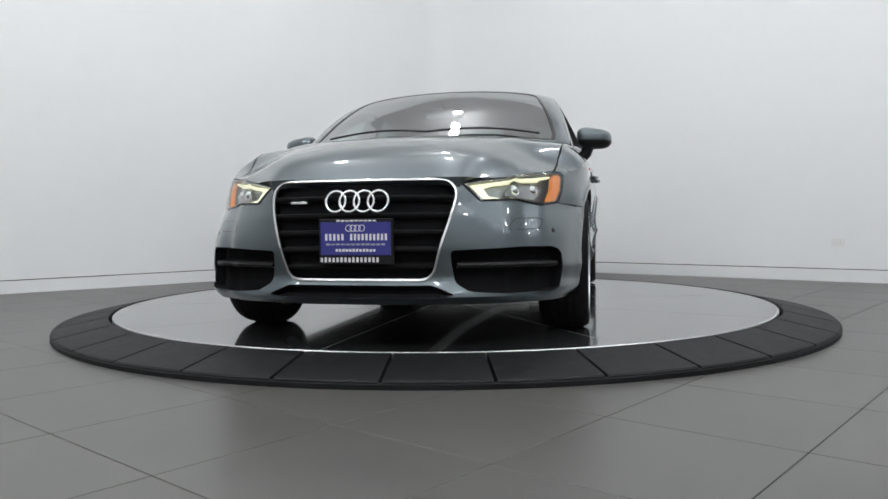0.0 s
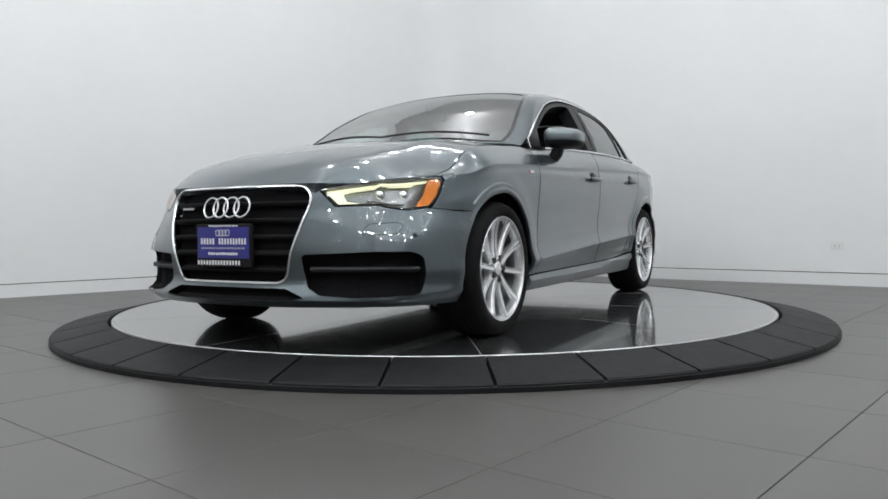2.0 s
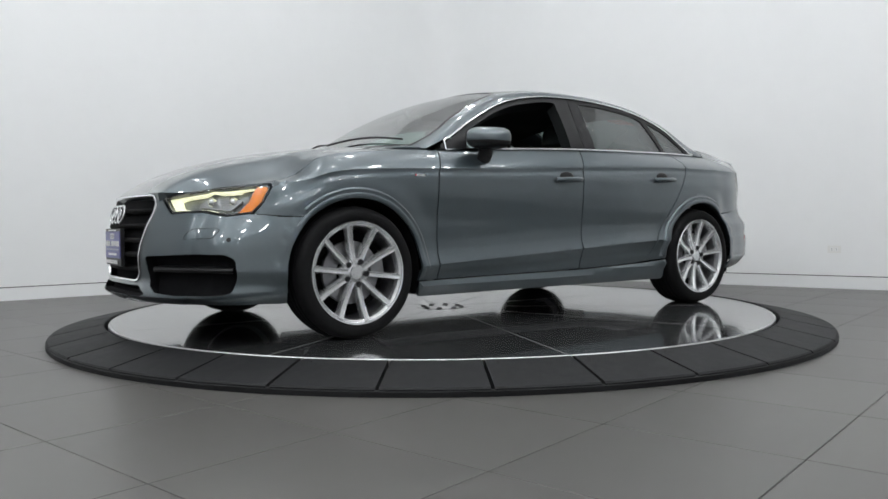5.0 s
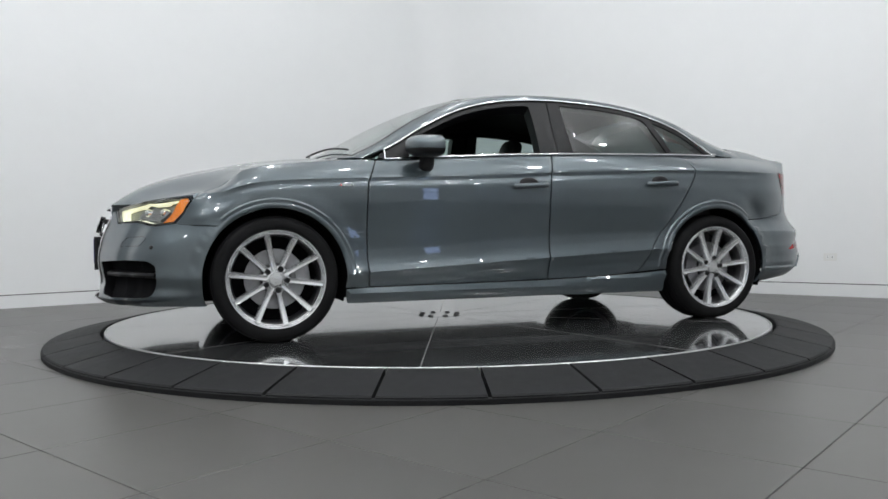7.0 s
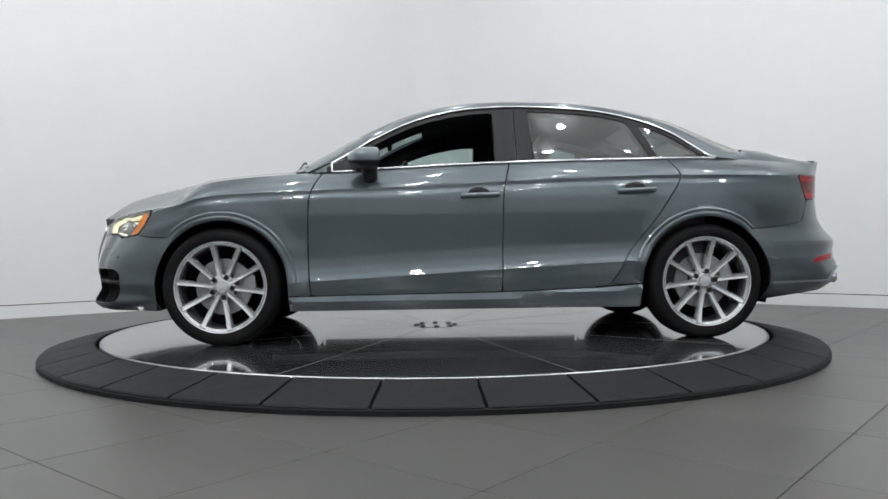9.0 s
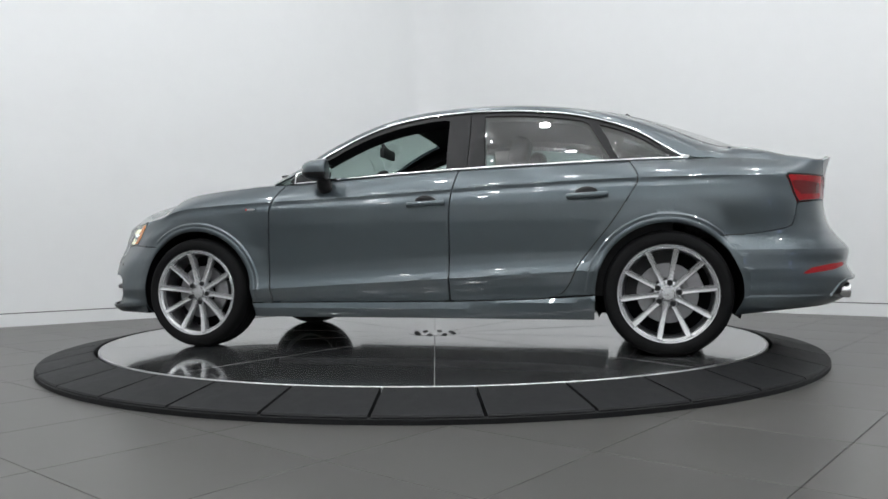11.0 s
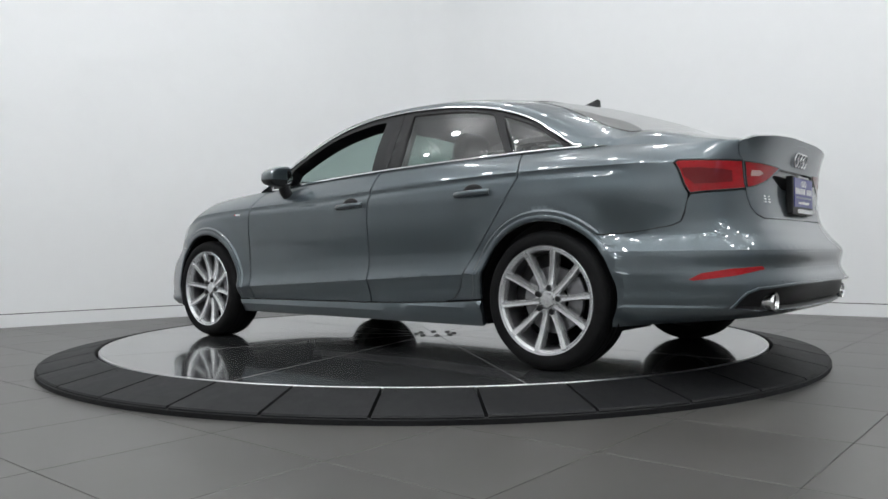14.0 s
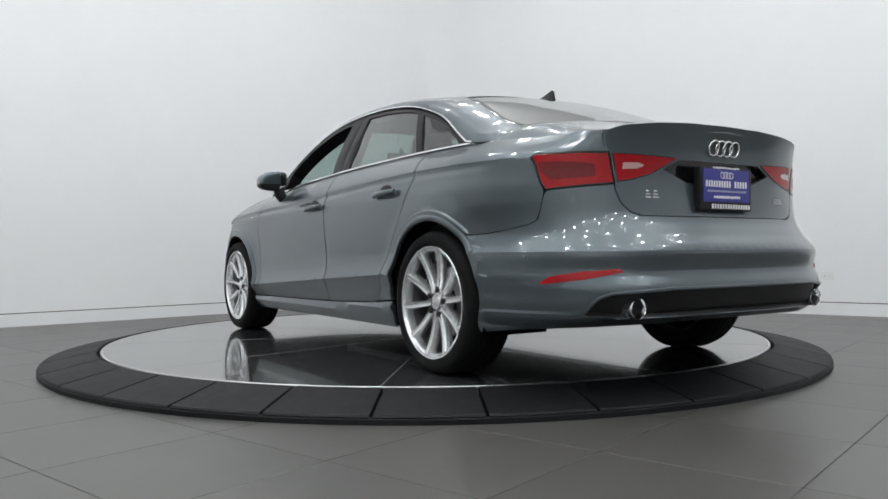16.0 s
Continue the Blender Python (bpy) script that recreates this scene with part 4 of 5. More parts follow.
def tail_parts():
    end = math.pi - math.asin((0.600 - TYRE_R) / ARCH_R)
    edge = [(qx(-AX + ARCH_R * math.cos(a)), TYRE_R + ARCH_R * math.sin(a)) for a in np.linspace(math.pi + 0.3, end, 16)]
    lower = [(qx(-1.675), 0.212), (qx(-1.8), 0.222), (qx(-1.95), 0.236), (qr(0.74), 0.246), (qr(0.6), 0.255), (qr(0.3), 0.262), (QMAX, 0.262)]
    upper = [(qr(0.2), 0.6635), (qr(0.475), 0.6635), (qr(0.517), 0.6785), (qr(0.5445), 0.711), (qr(0.56), 0.766), (qr(0.56), 0.783), (qr(0.676), 0.773), (qx(-2.038), 0.763), (qx(-2.0235), 0.741), (qx(-2.0037), 0.6885), (qx(-1.978), 0.6532), (qx(-1.932), 0.636), (qx(-1.815), 0.619)]
    left = edge[::-1]
    # the way round: bottom from the left arch to the right arch, up, and back along the top
    mirror = lambda pts: [(2 * QMAX - q, z) for q, z in pts]
    outer = lower + mirror(lower[:-1])[::-1] + mirror(edge) + mirror(upper[::-1]) + upper + [(qx(-1.7), 0.606)] + left[:-1]
    bumper = panel("rear_bumper", line(outer, 0.025), body, M_PAINT, car, holes=[line(rear(DIFF), 0.02)], grid=(0.03, 0.0105), lip=0.006, smooth=14, creases=[line([(qx(-1.66), 0.533), (2 * QMAX - qx(-1.66), 0.533)], 0.02, closed=False)])
    diff = panel("diffuser", line(rear(DIFF), 0.02), body, M_TRIM, car, off=-0.022, lip=-0.02, label="black diffuser panel")
    bm = B()
    ribbon(bm, body, line(rear(DIFF[2:]), 0.02, closed=False), 0.012, 0.008)
    part("diffuser_trim", bm, M_PAINT, diff, smooth=50)
    for s in (1, -1):
        bm = B()
        m = pose(-2.212, s * 0.56, 0.322) @ pose(0, 0, 0, 0, -90, 0)
        lathe(bm, [(0.037, -0.1), (0.039, -0.01), (0.04, 0.0), (0.0375, 0.004), (0.033, -0.004), (0.032, -0.08)], 32, m=m)
        part("exhaust_tip", bm, M_CHROME, car, "round chrome exhaust tip", smooth=60)
        bm = B()
        lathe(bm, [(0.0, -0.07), (0.0325, -0.07)], 24, m=m)
        part("exhaust_bore", bm, M_UNDER, car)
        fog = [(qr(0.6), 0.455), (qr(0.614), 0.468), (qr(0.72), 0.459), (qx(-1.998), 0.441), (qx(-1.945), 0.416), (qx(-1.96), 0.412), (qr(0.716), 0.430)]
        panel("rear_reflector", line(fog, 0.015), body, M_RED, car, off=0.003, lip=0.02, side=s, label="slim red bumper reflector", cell=0.02)
        lamp = tagged(new("tail_light"), "red tail light with a darker band")
        lamp.parent = car
        panel("outer_lens", line(LAMP_R_OUT, 0.02), body, M_RED, lamp, off=0.002, lip=0.03, side=s, cell=0.025)
        panel("inner_lens", line(LAMP_R_IN, 0.02), body, M_RED, lamp, off=0.002, lip=0.03, side=s, cell=0.025)
        band = [(qr(0.63), 0.815), (qr(0.7), 0.808), (qr(0.755), 0.805), (qx(-2.012), 0.835), (qx(-1.995), 0.872), (qr(0.75), 0.872), (qr(0.68), 0.866), (qr(0.64), 0.86)]
        panel("lens_band", line(band, 0.015), body, M_RED_DARK, lamp, off=0.0035, lip=0, side=s, cell=0.02)
        rev = [(qr(0.535), 0.842), (qr(0.47), 0.845), (qr(0.44), 0.858), (qr(0.47), 0.868), (qr(0.535), 0.866)]
        panel("reversing_lens", line(rev, 0.012), body, M_RED_LIGHT, lamp, off=0.0035, lip=0, side=s, cell=0.02)
        rim = B()
        ribbon(rim, body, line(LAMP_R_OUT, 0.02), 0.006, 0.003, closed=True, side=s)
        part("lamp_seal", rim, M_GLOSSBLACK, lamp)
        rim = B()
        ribbon(rim, body, line(LAMP_R_IN, 0.02), 0.005, 0.003, closed=True, side=s)
        part("lamp_seal", rim, M_GLOSSBLACK, lamp)
    # boot lid: rear face and top
    left = [(qr(0.512), 0.682), (qr(0.54), 0.712), (qr(0.556), 0.766), (qr(0.554), 0.792), (qr(0.589), 0.902), (qr(0.616), 0.93), (qr(0.632), 0.968), (qr(0.628), 0.984), (qr(0.55), 1.004), (qr(0.4), 1.018), (qr(0.2), 1.028)]
    holes = [line([(q, z) for q, z in LAMP_R_IN], 0.02), line(mirror(LAMP_R_IN), 0.02)]
    # the upper edge runs from one side to the other
    lid_out = line([(qr(0.46), 0.667)] + [(2 * QMAX - qr(0.46), 0.667)] + mirror(left) + left[::-1], 0.02)
    recess = line(rear([(-0.338, 0.846), (-0.2, 0.80), (0.2, 0.80), (0.338, 0.846), (0.255, 0.888), (-0.255, 0.888)]), 0.02)
    lid = panel("boot_lid", lid_out, body, M_PAINT, car, holes=[recess, *holes], cell=0.03, lip=0.02)
    panel("plate_recess", recess, body, M_GLOSSBLACK, lid, off=-0.03, lip=-0.03)
    ys = np.linspace(-0.57, 0.57, 50)
    back = lambda y: max(float(np.interp(abs(y), (0, 0.2, 0.4, 0.55, 0.62), (-2.182, -2.175, -2.145, -2.09, -2.03))), -2.19)
    top = [(-1.80 + 0.16 * (y / 0.57) ** 2, y) for y in ys] + [(x, float(np.interp(x, (-2.07, -1.9, -1.64), (0.60, 0.585, 0.57)))) for x in np.linspace(-1.66, -2.04, 20)] + [(back(y), y) for y in ys[::-1] * 1.03] + [(x, -float(np.interp(x, (-2.07, -1.9, -1.64), (0.60, 0.585, 0.57)))) for x in np.linspace(-2.04, -1.66, 20)]
    panel("boot_top", top, deck, M_PAINT, lid, lip=0.03)
    for s in (1, -1):
        yi = lambda x: float(np.interp(x, (-2.07, -1.9, -1.64, -1.5), (0.604, 0.589, 0.574, 0.56)))
        strip = B()
        rows = []
        for xr in np.linspace(-1.565, -2.165, 34):
            e = flank(xr, belt_z(xr) - 0.0035)
            v = math.sqrt(max(0.0, 1 - (e.x - SH[2](1)) / (SH[0](1) - SH[2](1))))
            a = shell(1.0, min(v, 1.0)) if v * side_y(SH[2](1), SH[3](1)) > yi(e.x) else deck(e.x, yi(e.x))
            row = []
            for k in range(7):
                t = k / 6
                p = a.lerp(e, t)
                p.z += 0.1 * (a - e).length * math.sin(math.pi * t)
                row.append(strip.verts.new(p * Vector((1, s, 1))))
            rows.append(row)
        for a, b in zip(rows, rows[1:]):
            for k in range(6):
                strip.faces.new((a[k], a[k + 1], b[k + 1], b[k]))
        part("rear_wing_top", strip, M_PAINT, car, smooth=40)
    for k in range(4):
        bm = B()
        c = -0.0675 + 0.045 * k
        pts = []
        for a in np.linspace(0, 2 * math.pi, 36, endpoint=False):
            y, z = c + 0.030 * math.cos(a), 0.943 + 0.030 * math.sin(a)
            pts.append(body(QMAX + math.copysign(QMAX - qr(abs(y)), -y), z) - Vector((0.006 + 0.001 * (k % 2), 0, 0)))
        tube(bm, pts, 0.0045, closed=True, seg=8)
        part("emblem_ring", bm, M_CHROME, lid, "chrome ring", smooth=60)
    bm = B()
    box(bm, -2.176, -2.145, -0.165, 0.165, 0.692, 0.866, 0.006)
    holder = part("plate_holder", bm, M_TRIM, lid, "black plate frame")
    plate(holder, -2.176, 0.0, 0.782, -1)
    # model badges drawn as plain bright bars
    for y0, y1, z0, z1 in ((0.43, 0.40, 0.735, 0.767), (0.392, 0.36, 0.735, 0.767), (-0.36, -0.43, 0.73, 0.752)):
        bm = B()
        for k in range(3):
            zz = z0 + (z1 - z0) * k / 2.6
            ya, yb = sorted((y0, y1))
            q = qr(abs(y0)) if y0 > 0 else 2 * QMAX - qr(abs(y0))
            x = body(q, zz).x
            box(bm, x - 0.004, x + 0.004, ya + 0.004 * k, yb - 0.003 * k, zz, zz + 0.005)
        part("badge", bm, M_CHROME, lid, "small chrome badge")


# ---- car: cabin ----
def cabin_parts():
    vr = lambda a, b, n: list(np.linspace(a, b, n))
    # windscreen, roof, rear window within the lofted form; u is stretched so that cells are about square
    K = 2.9
    fn = lambda u, v: shell(u / K, v / 0.7)
    fr = lambda pts: [(t * K, v * 0.7) for t, v in pts]
    ws = [(0.012, 0.0), (0.012, 0.5), (0.015, 0.88), (0.06, 0.895), (0.2, 0.87), (0.30, 0.83), (0.335, 0.78), (0.348, 0.5), (0.352, 0.0)]
    scr = fr(curve(ws[:3], 0.03) + curve(ws[2:6], 0.03)[1:] + curve(ws[5:], 0.03)[1:])
    scr_full = scr + [(u, -v) for u, v in reversed(scr[1:-1])]
    rw = [(0.715, 0.0), (0.718, 0.5), (0.73, 0.72), (0.80, 0.76), (0.92, 0.80), (0.985, 0.80), (0.992, 0.5), (0.995, 0.0)]
    back = fr(curve(rw[:3], 0.03) + curve(rw[2:6], 0.03)[1:] + curve(rw[5:], 0.03)[1:])
    back_full = back + [(u, -v) for u, v in reversed(back[1:-1])]
    edge = [(0.0, v) for v in vr(0, 1, 24)] + [(t, 1.0) for t in vr(0.012, 0.988, 80)] + [(1.0, v) for v in vr(1, 0, 24)]
    edge = fr(edge)
    full = edge + [(u, -v) for u, v in reversed(edge[1:-1])]
    panel("roof", full, fn, M_PAINT, car, holes=[scr_full, back_full], cell=0.035, lip=0.012)
    panel("windscreen", scr_full, fn, M_GLASS, car, off=-0.003, lip=0, label="clear windscreen reflecting ceiling lamps").visible_shadow = False
    panel("rear_window", back_full, fn, M_REAR_GLASS, car, off=-0.003, lip=0, label="heated rear window glass").visible_shadow = False
    for full_line in (scr_full, back_full):
        bm = B()
        ribbon(bm, fn, line(full_line, 0.03), 0.02, 0.0012, closed=True)
        part("glass_seal", bm, M_GLOSSBLACK, car, smooth=50)
    # headlining under the roof
    bm = B()
    rows = [[bm.verts.new(shell(t, v) + Vector((0, 0, -0.03))) for v in vr(-0.93, 0.93, 15)] for t in vr(0.33, 0.75, 16)]
    for a, b in zip(rows, rows[1:]):
        for k in range(14):
            bm.faces.new((a[k], a[k + 1], b[k + 1], b[k]))
    part("headlining", bm, M_CABIN, car, smooth=40)
    # the side glass opening: lower belt, upper curve
    top = lambda x: float(np.interp(-x, [-SH[2](t) for t in vr(0, 1, 60)], [SH[3](t) for t in vr(0, 1, 60)])) - 0.006
    for s in (1, -1):
        xs = vr(0.795, -1.43, 70)
        lower = [(x, belt_z(x) + 0.006) for x in xs]
        upper = [(x, max(top(x), belt_z(x) + 0.008)) for x in xs]
        chrome = B()
        ribbon(chrome, cabin_side, upper[2:-1] + [(-1.437, 1.016), (-1.425, 1.006)] + lower[::-1][1:-2], 0.0105, 0.005, closed=True, side=s)
        part("window_chrome", chrome, M_CHROME, car, "polished chrome window surround", smooth=50)
        inner_side = lambda x, z: Vector((x, side_y(x, z) - 0.035, z))
        lining = B()
        ribbon(lining, inner_side, [(x, z - 0.006) for x, z in upper[4:-4]], 0.075, 0.004, side=s)
        part("pillar_trim", lining, M_CABIN, car, "black inner pillar trim", smooth=50)
        inner_top = lambda x: max(top(x) - 0.014, belt_z(x) + 0.012)
        seal = lambda a, b, n=26: [(x, inner_top(x)) for x in vr(a, b, n)]
        low = lambda a, b, n=20: [(x, belt_z(x) + 0.010) for x in vr(a, b, n)]
        # black frames with the pane openings cut out
        f1 = seal(0.76, -0.285) + low(-0.285, 0.76)
        h1 = [(x, inner_top(x) - 0.022) for x in vr(0.56, -0.14, 22)] + line([(-0.165, inner_top(-0.165) - 0.03), (-0.172, belt_z(-0.17) + 0.012)], closed=False) + low(-0.16, 0.60)[1:]
        h1 = [(x, max(z, belt_z(x) + 0.014)) for x, z in h1]
        frame_f = panel("door_frame", f1, cabin_side, M_TRIM, car, holes=[h1], lip=0.075, side=s, label="black front window frame")
        f2 = seal(-0.289, -1.40) + low(-1.40, -0.289)
        h2 = [(x, inner_top(x) - 0.016) for x in vr(-0.365, -0.90, 20)] + line([(-0.93, inner_top(-0.93) - 0.025), (-1.045, belt_z(-1.045) + 0.014)], closed=False) + low(-1.03, -0.385)[1:]
        h3 = [(x, inner_top(x) - 0.016) for x in vr(-0.985, -1.32, 14)] + line([(-1.345, belt_z(-1.34) + 0.014), (-1.085, belt_z(-1.08) + 0.014)], closed=False)
        h3 = [(x, max(z, belt_z(x) + 0.014)) for x, z in h3]
        frame_r = panel("door_frame", f2, cabin_side, M_TRIM, car, holes=[h2, h3], lip=0.05, side=s, label="black rear window frame")
        panel("rear_pane", h2, cabin_side, M_TINT, frame_r, off=-0.006, lip=0, side=s, label="closed tinted pane").visible_shadow = False
        panel("quarter_pane", h3, cabin_side, M_TINT, frame_r, off=-0.006, lip=0, side=s, label="small fixed tinted pane").visible_shadow = False
        if s < 0:
            panel("front_pane", h1, cabin_side, M_GLASS, frame_f, off=-0.006, lip=0, side=s, label="closed clear pane").visible_shadow = False
        # inner door card
        bm = B()
        rows = [[bm.verts.new((x, s * (flank(x, z).y - 0.06 - 0.05 * (z < 0.8)), z)) for z in (0.3, 0.55, 0.79, 0.81, belt_z(x) - 0.004)] + [bm.verts.new((x, s * (belt_y(x) - 0.004), belt_z(x) + 0.004))] for x in vr(0.8, -1.35, 30)]
        for a, b in zip(rows, rows[1:]):
            for k in range(5):
                bm.faces.new((a[k], a[k + 1], b[k + 1], b[k]))
        part("door_card", bm, M_CABIN, car, smooth=30)
        # wing mirror
        mirror = B()
        bmesh.ops.create_uvsphere(mirror, u_segments=32, v_segments=20, radius=1.0)
        for v in mirror.verts:
            x, y, z = v.co
            f = lambda c, p: math.copysign(abs(c) ** p, c)
            x, y, z = f(x, 0.8), f(y, 0.62), f(z, 0.66)
            if x < -0.35:
                x = -0.35 + (x + 0.35) * 0.2
            z *= (0.88 + 0.12 * y * -1) * (1.0 - 0.1 * x)
            v.co = (0.525 + 0.105 * x - 0.025 * y, s * (0.912 + 0.1 * y), 1.0 + 0.068 * z - 0.006 * y)
        for f in mirror.faces:
            f.material_index = 0 if f.calc_center_median().z > 0.984 else 1
        mob = part("wing_mirror", mirror, (M_PAINT, M_TRIM), car, "body-coloured wing mirror with dark underside", smooth=60)
        bm = B()
        pts = [Vector((0.52, s * y, z)) for y, z in ((0.80, 0.880), (0.84, 0.888), (0.862, 0.915), (0.875, 0.955))]
        tube(bm, pts, 0.042, seg=12, flat=0.8)
        part("mirror_foot", bm, M_TRIM, mob, "black mirror foot", smooth=60)
        bm = B()
        bmesh.ops.create_uvsphere(bm, u_segments=24, v_segments=12, radius=1.0)
        bmesh.ops.transform(bm, matrix=Matrix.Translation((0.488, s * 0.912, 0.998)) @ Matrix.Diagonal((0.004, 0.082, 0.054, 1)), verts=bm.verts)
        part("mirror_glass", bm, M_CHROME, mob, "mirror glass", smooth=60)
        # small wing badge
        bm = B()
        c = flank(0.955, 0.79)
        box(bm, 0.935, 0.984, s * c.y - 0.002, s * c.y + 0.003, 0.786, 0.796)
        b = part("wing_badge", bm, M_CHROME, car, "small chrome badge with red stroke")
        bm = B()
        box(bm, 0.987, 0.993, s * c.y - 0.002, s * c.y + 0.003, 0.786, 0.796)
        part("badge_stroke", bm, M_BADGE_RED, b)
    # shark-fin aerial
    bm = B()
    base = shell(0.725, 0)
    rows = []
    for k in range(9):
        t = k / 8
        x = -0.985 - 0.135 * t
        zb = float(np.interp(-x, [-SH[0](u) for u in vr(0.6, 0.9, 30)], [SH[1](u) for u in vr(0.6, 0.9, 30)])) - 0.004
        h = 0.004 + 0.05 * max(0, min(1, (t - 0.15) / 0.75)) ** 1.3 * (1 if t < 0.95 else 0.8)
        w = 0.022 * (1 - abs(t - 0.55) * 0.8)
        rows.append([bm.verts.new((x - h * 0.35, y, zb + z)) for y, z in ((-w, 0), (-w * 0.45, h * 0.4), (-0.003, h), (0.003, h), (w * 0.45, h * 0.4), (w, 0))])
    for a, b in zip(rows, rows[1:]):
        for k in range(5):
            bm.faces.new((a[k], a[k + 1], b[k + 1], b[k]))
    bm.faces.new(rows[0]), bm.faces.new(rows[-1][::-1])
    part("aerial_fin", bm, M_TRIM, car, smooth=40)
    # floor pan and underbody
    bm = B()
    prism(bm, [(1.95, -0.5), (1.72, -0.6), (1.68, -0.52), (0.95, -0.52), (0.92, -0.8), (-0.92, -0.8), (-0.95, -0.52), (-0.95, 0.52), (-0.92, 0.8), (0.92, 0.8), (0.95, 0.52), (1.68, 0.52), (1.72, 0.6), (1.95, 0.5), (2.02, 0.0)], 0.2, 0.27)
    prism(bm, [(-0.951, -0.52), (-1.68, -0.52), (-1.72, -0.62), (-1.95, -0.55), (-2.0, 0.0), (-1.95, 0.55), (-1.72, 0.62), (-1.68, 0.52), (-0.951, 0.52)], 0.275, 0.32)
    part("underbody", bm, M_UNDER, car, "black underbody")
    bm = B()
    tube(bm, [Vector(p) for p in ((1.2, 0.05, 0.2), (0.2, 0.05, 0.185), (-0.8, 0.12, 0.19), (-1.5, 0.3, 0.24))], 0.03, seg=10)
    part("exhaust_pipe", bm, M_IRON, car, smooth=50)
    bm = B()
    box(bm, -2.02, -1.75, -0.45, 0.45, 0.25, 0.38, 0.04)
    part("silencer", bm, M_UNDER, car, smooth=40)
    for ax in (AX, -AX):
        bm = B()
        tube(bm, [Vector((ax, -0.7, TYRE_R - 0.03)), Vector((ax, 0.7, TYRE_R - 0.03))], 0.03, seg=10)
        part("axle", bm, M_UNDER, car, smooth=50)
    bm = B()
    prism(bm, [(-1.42, -0.66), (-1.72, -0.6), (-1.72, 0.6), (-1.42, 0.66)], 0.6, 0.985)
    part("parcel_shelf", bm, M_CABIN, car)
    # dashboard, wheel, seats, mirror
    bm = B()
    rows = []
    for y in vr(-0.70, 0.70, 24):
        hump = 0.035 * math.exp(-((y - 0.36) / 0.16) ** 2)
        rows.append([bm.verts.new((x, y, z)) for x, z in ((1.0, 0.88), (0.93, 0.925), (0.72, 0.945 + hump), (0.60, 0.925 + hump), (0.54, 0.86), (0.56, 0.6), (0.65, 0.45))])
    for a, b in zip(rows, rows[1:]):
        for k in range(6):
            bm.faces.new((a[k], a[k + 1], b[k + 1], b[k]))
    part("dashboard", bm, M_CABIN, car, "black dashboard", smooth=50)
    bm = B()
    m = pose(0.40, 0.36, 0.86) @ pose(0, 0, 0, 0, 68, 0)
    tube(bm, [m @ Vector((0.183 * math.cos(a), 0.183 * math.sin(a), 0)) for a in np.linspace(0, 2 * math.pi, 36, endpoint=False)], 0.016, closed=True)
    for a in (math.pi / 2, -math.pi / 2, 0.0):
        tube(bm, [m @ Vector((0.04 * math.cos(a), 0.04 * math.sin(a), -0.01)), m @ Vector((0.18 * math.cos(a), 0.18 * math.sin(a), 0))], 0.016)
    lathe(bm, [(0.0, 0.02), (0.06, 0.015), (0.075, -0.02)], 20, m=m)
    part("steering_wheel", bm, M_CABIN, car, "black steering wheel", smooth=50)
    for x, y, wide in ((-0.28, 0.36, 0.25), (-0.28, -0.36, 0.25), (-1.12, 0.36, 0.33), (-1.12, -0.36, 0.33)):
        front_seat = x > -0.5
        bm = B()
        tilt = pose(x, y, 0.46) @ pose(0, 0, 0, 0, -20 if front_seat else -24, 0)
        box(bm, -0.07, 0.07, -wide, wide, 0.0, 0.58 if front_seat else 0.50, 0.05, m=tilt)
        box(bm, -0.02, 0.50, -wide, wide, -0.14, 0.02, 0.05, m=pose(x, y, 0.45) @ pose(0, 0, 0, 0, -6, 0))
        seat = part("seat", bm, M_LEATHER, car, "black leather seat", smooth=50)
        bm = B()
        bmesh.ops.create_uvsphere(bm, u_segments=20, v_segments=14, radius=1.0)
        for v in bm.verts:
            v.co = [math.copysign(abs(c) ** 0.65, c) for c in v.co]
        bmesh.ops.transform(bm, matrix=tilt @ Matrix.Translation((0.01, 0, 0.70 if front_seat else 0.585)) @ Matrix.Diagonal((0.055, 0.125, 0.088 if front_seat else 0.06, 1)), verts=bm.verts)
        for yy in (-0.05, 0.05):
            tube(bm, [tilt @ Vector((0, yy, 0.5)), tilt @ Vector((0.01, yy, 0.66))], 0.008, seg=6)
        part("headrest", bm, M_LEATHER, seat, smooth=60)
    bm = B()
    box(bm, 0.42, 0.45, -0.12, 0.12, 1.16, 1.225, 0.012)
    tube(bm, [Vector((0.43, 0, 1.2)), Vector((0.47, 0, 1.26))], 0.014)
    part("inner_mirror", bm, M_CABIN, car, "black inside rear-view mirror", smooth=40)


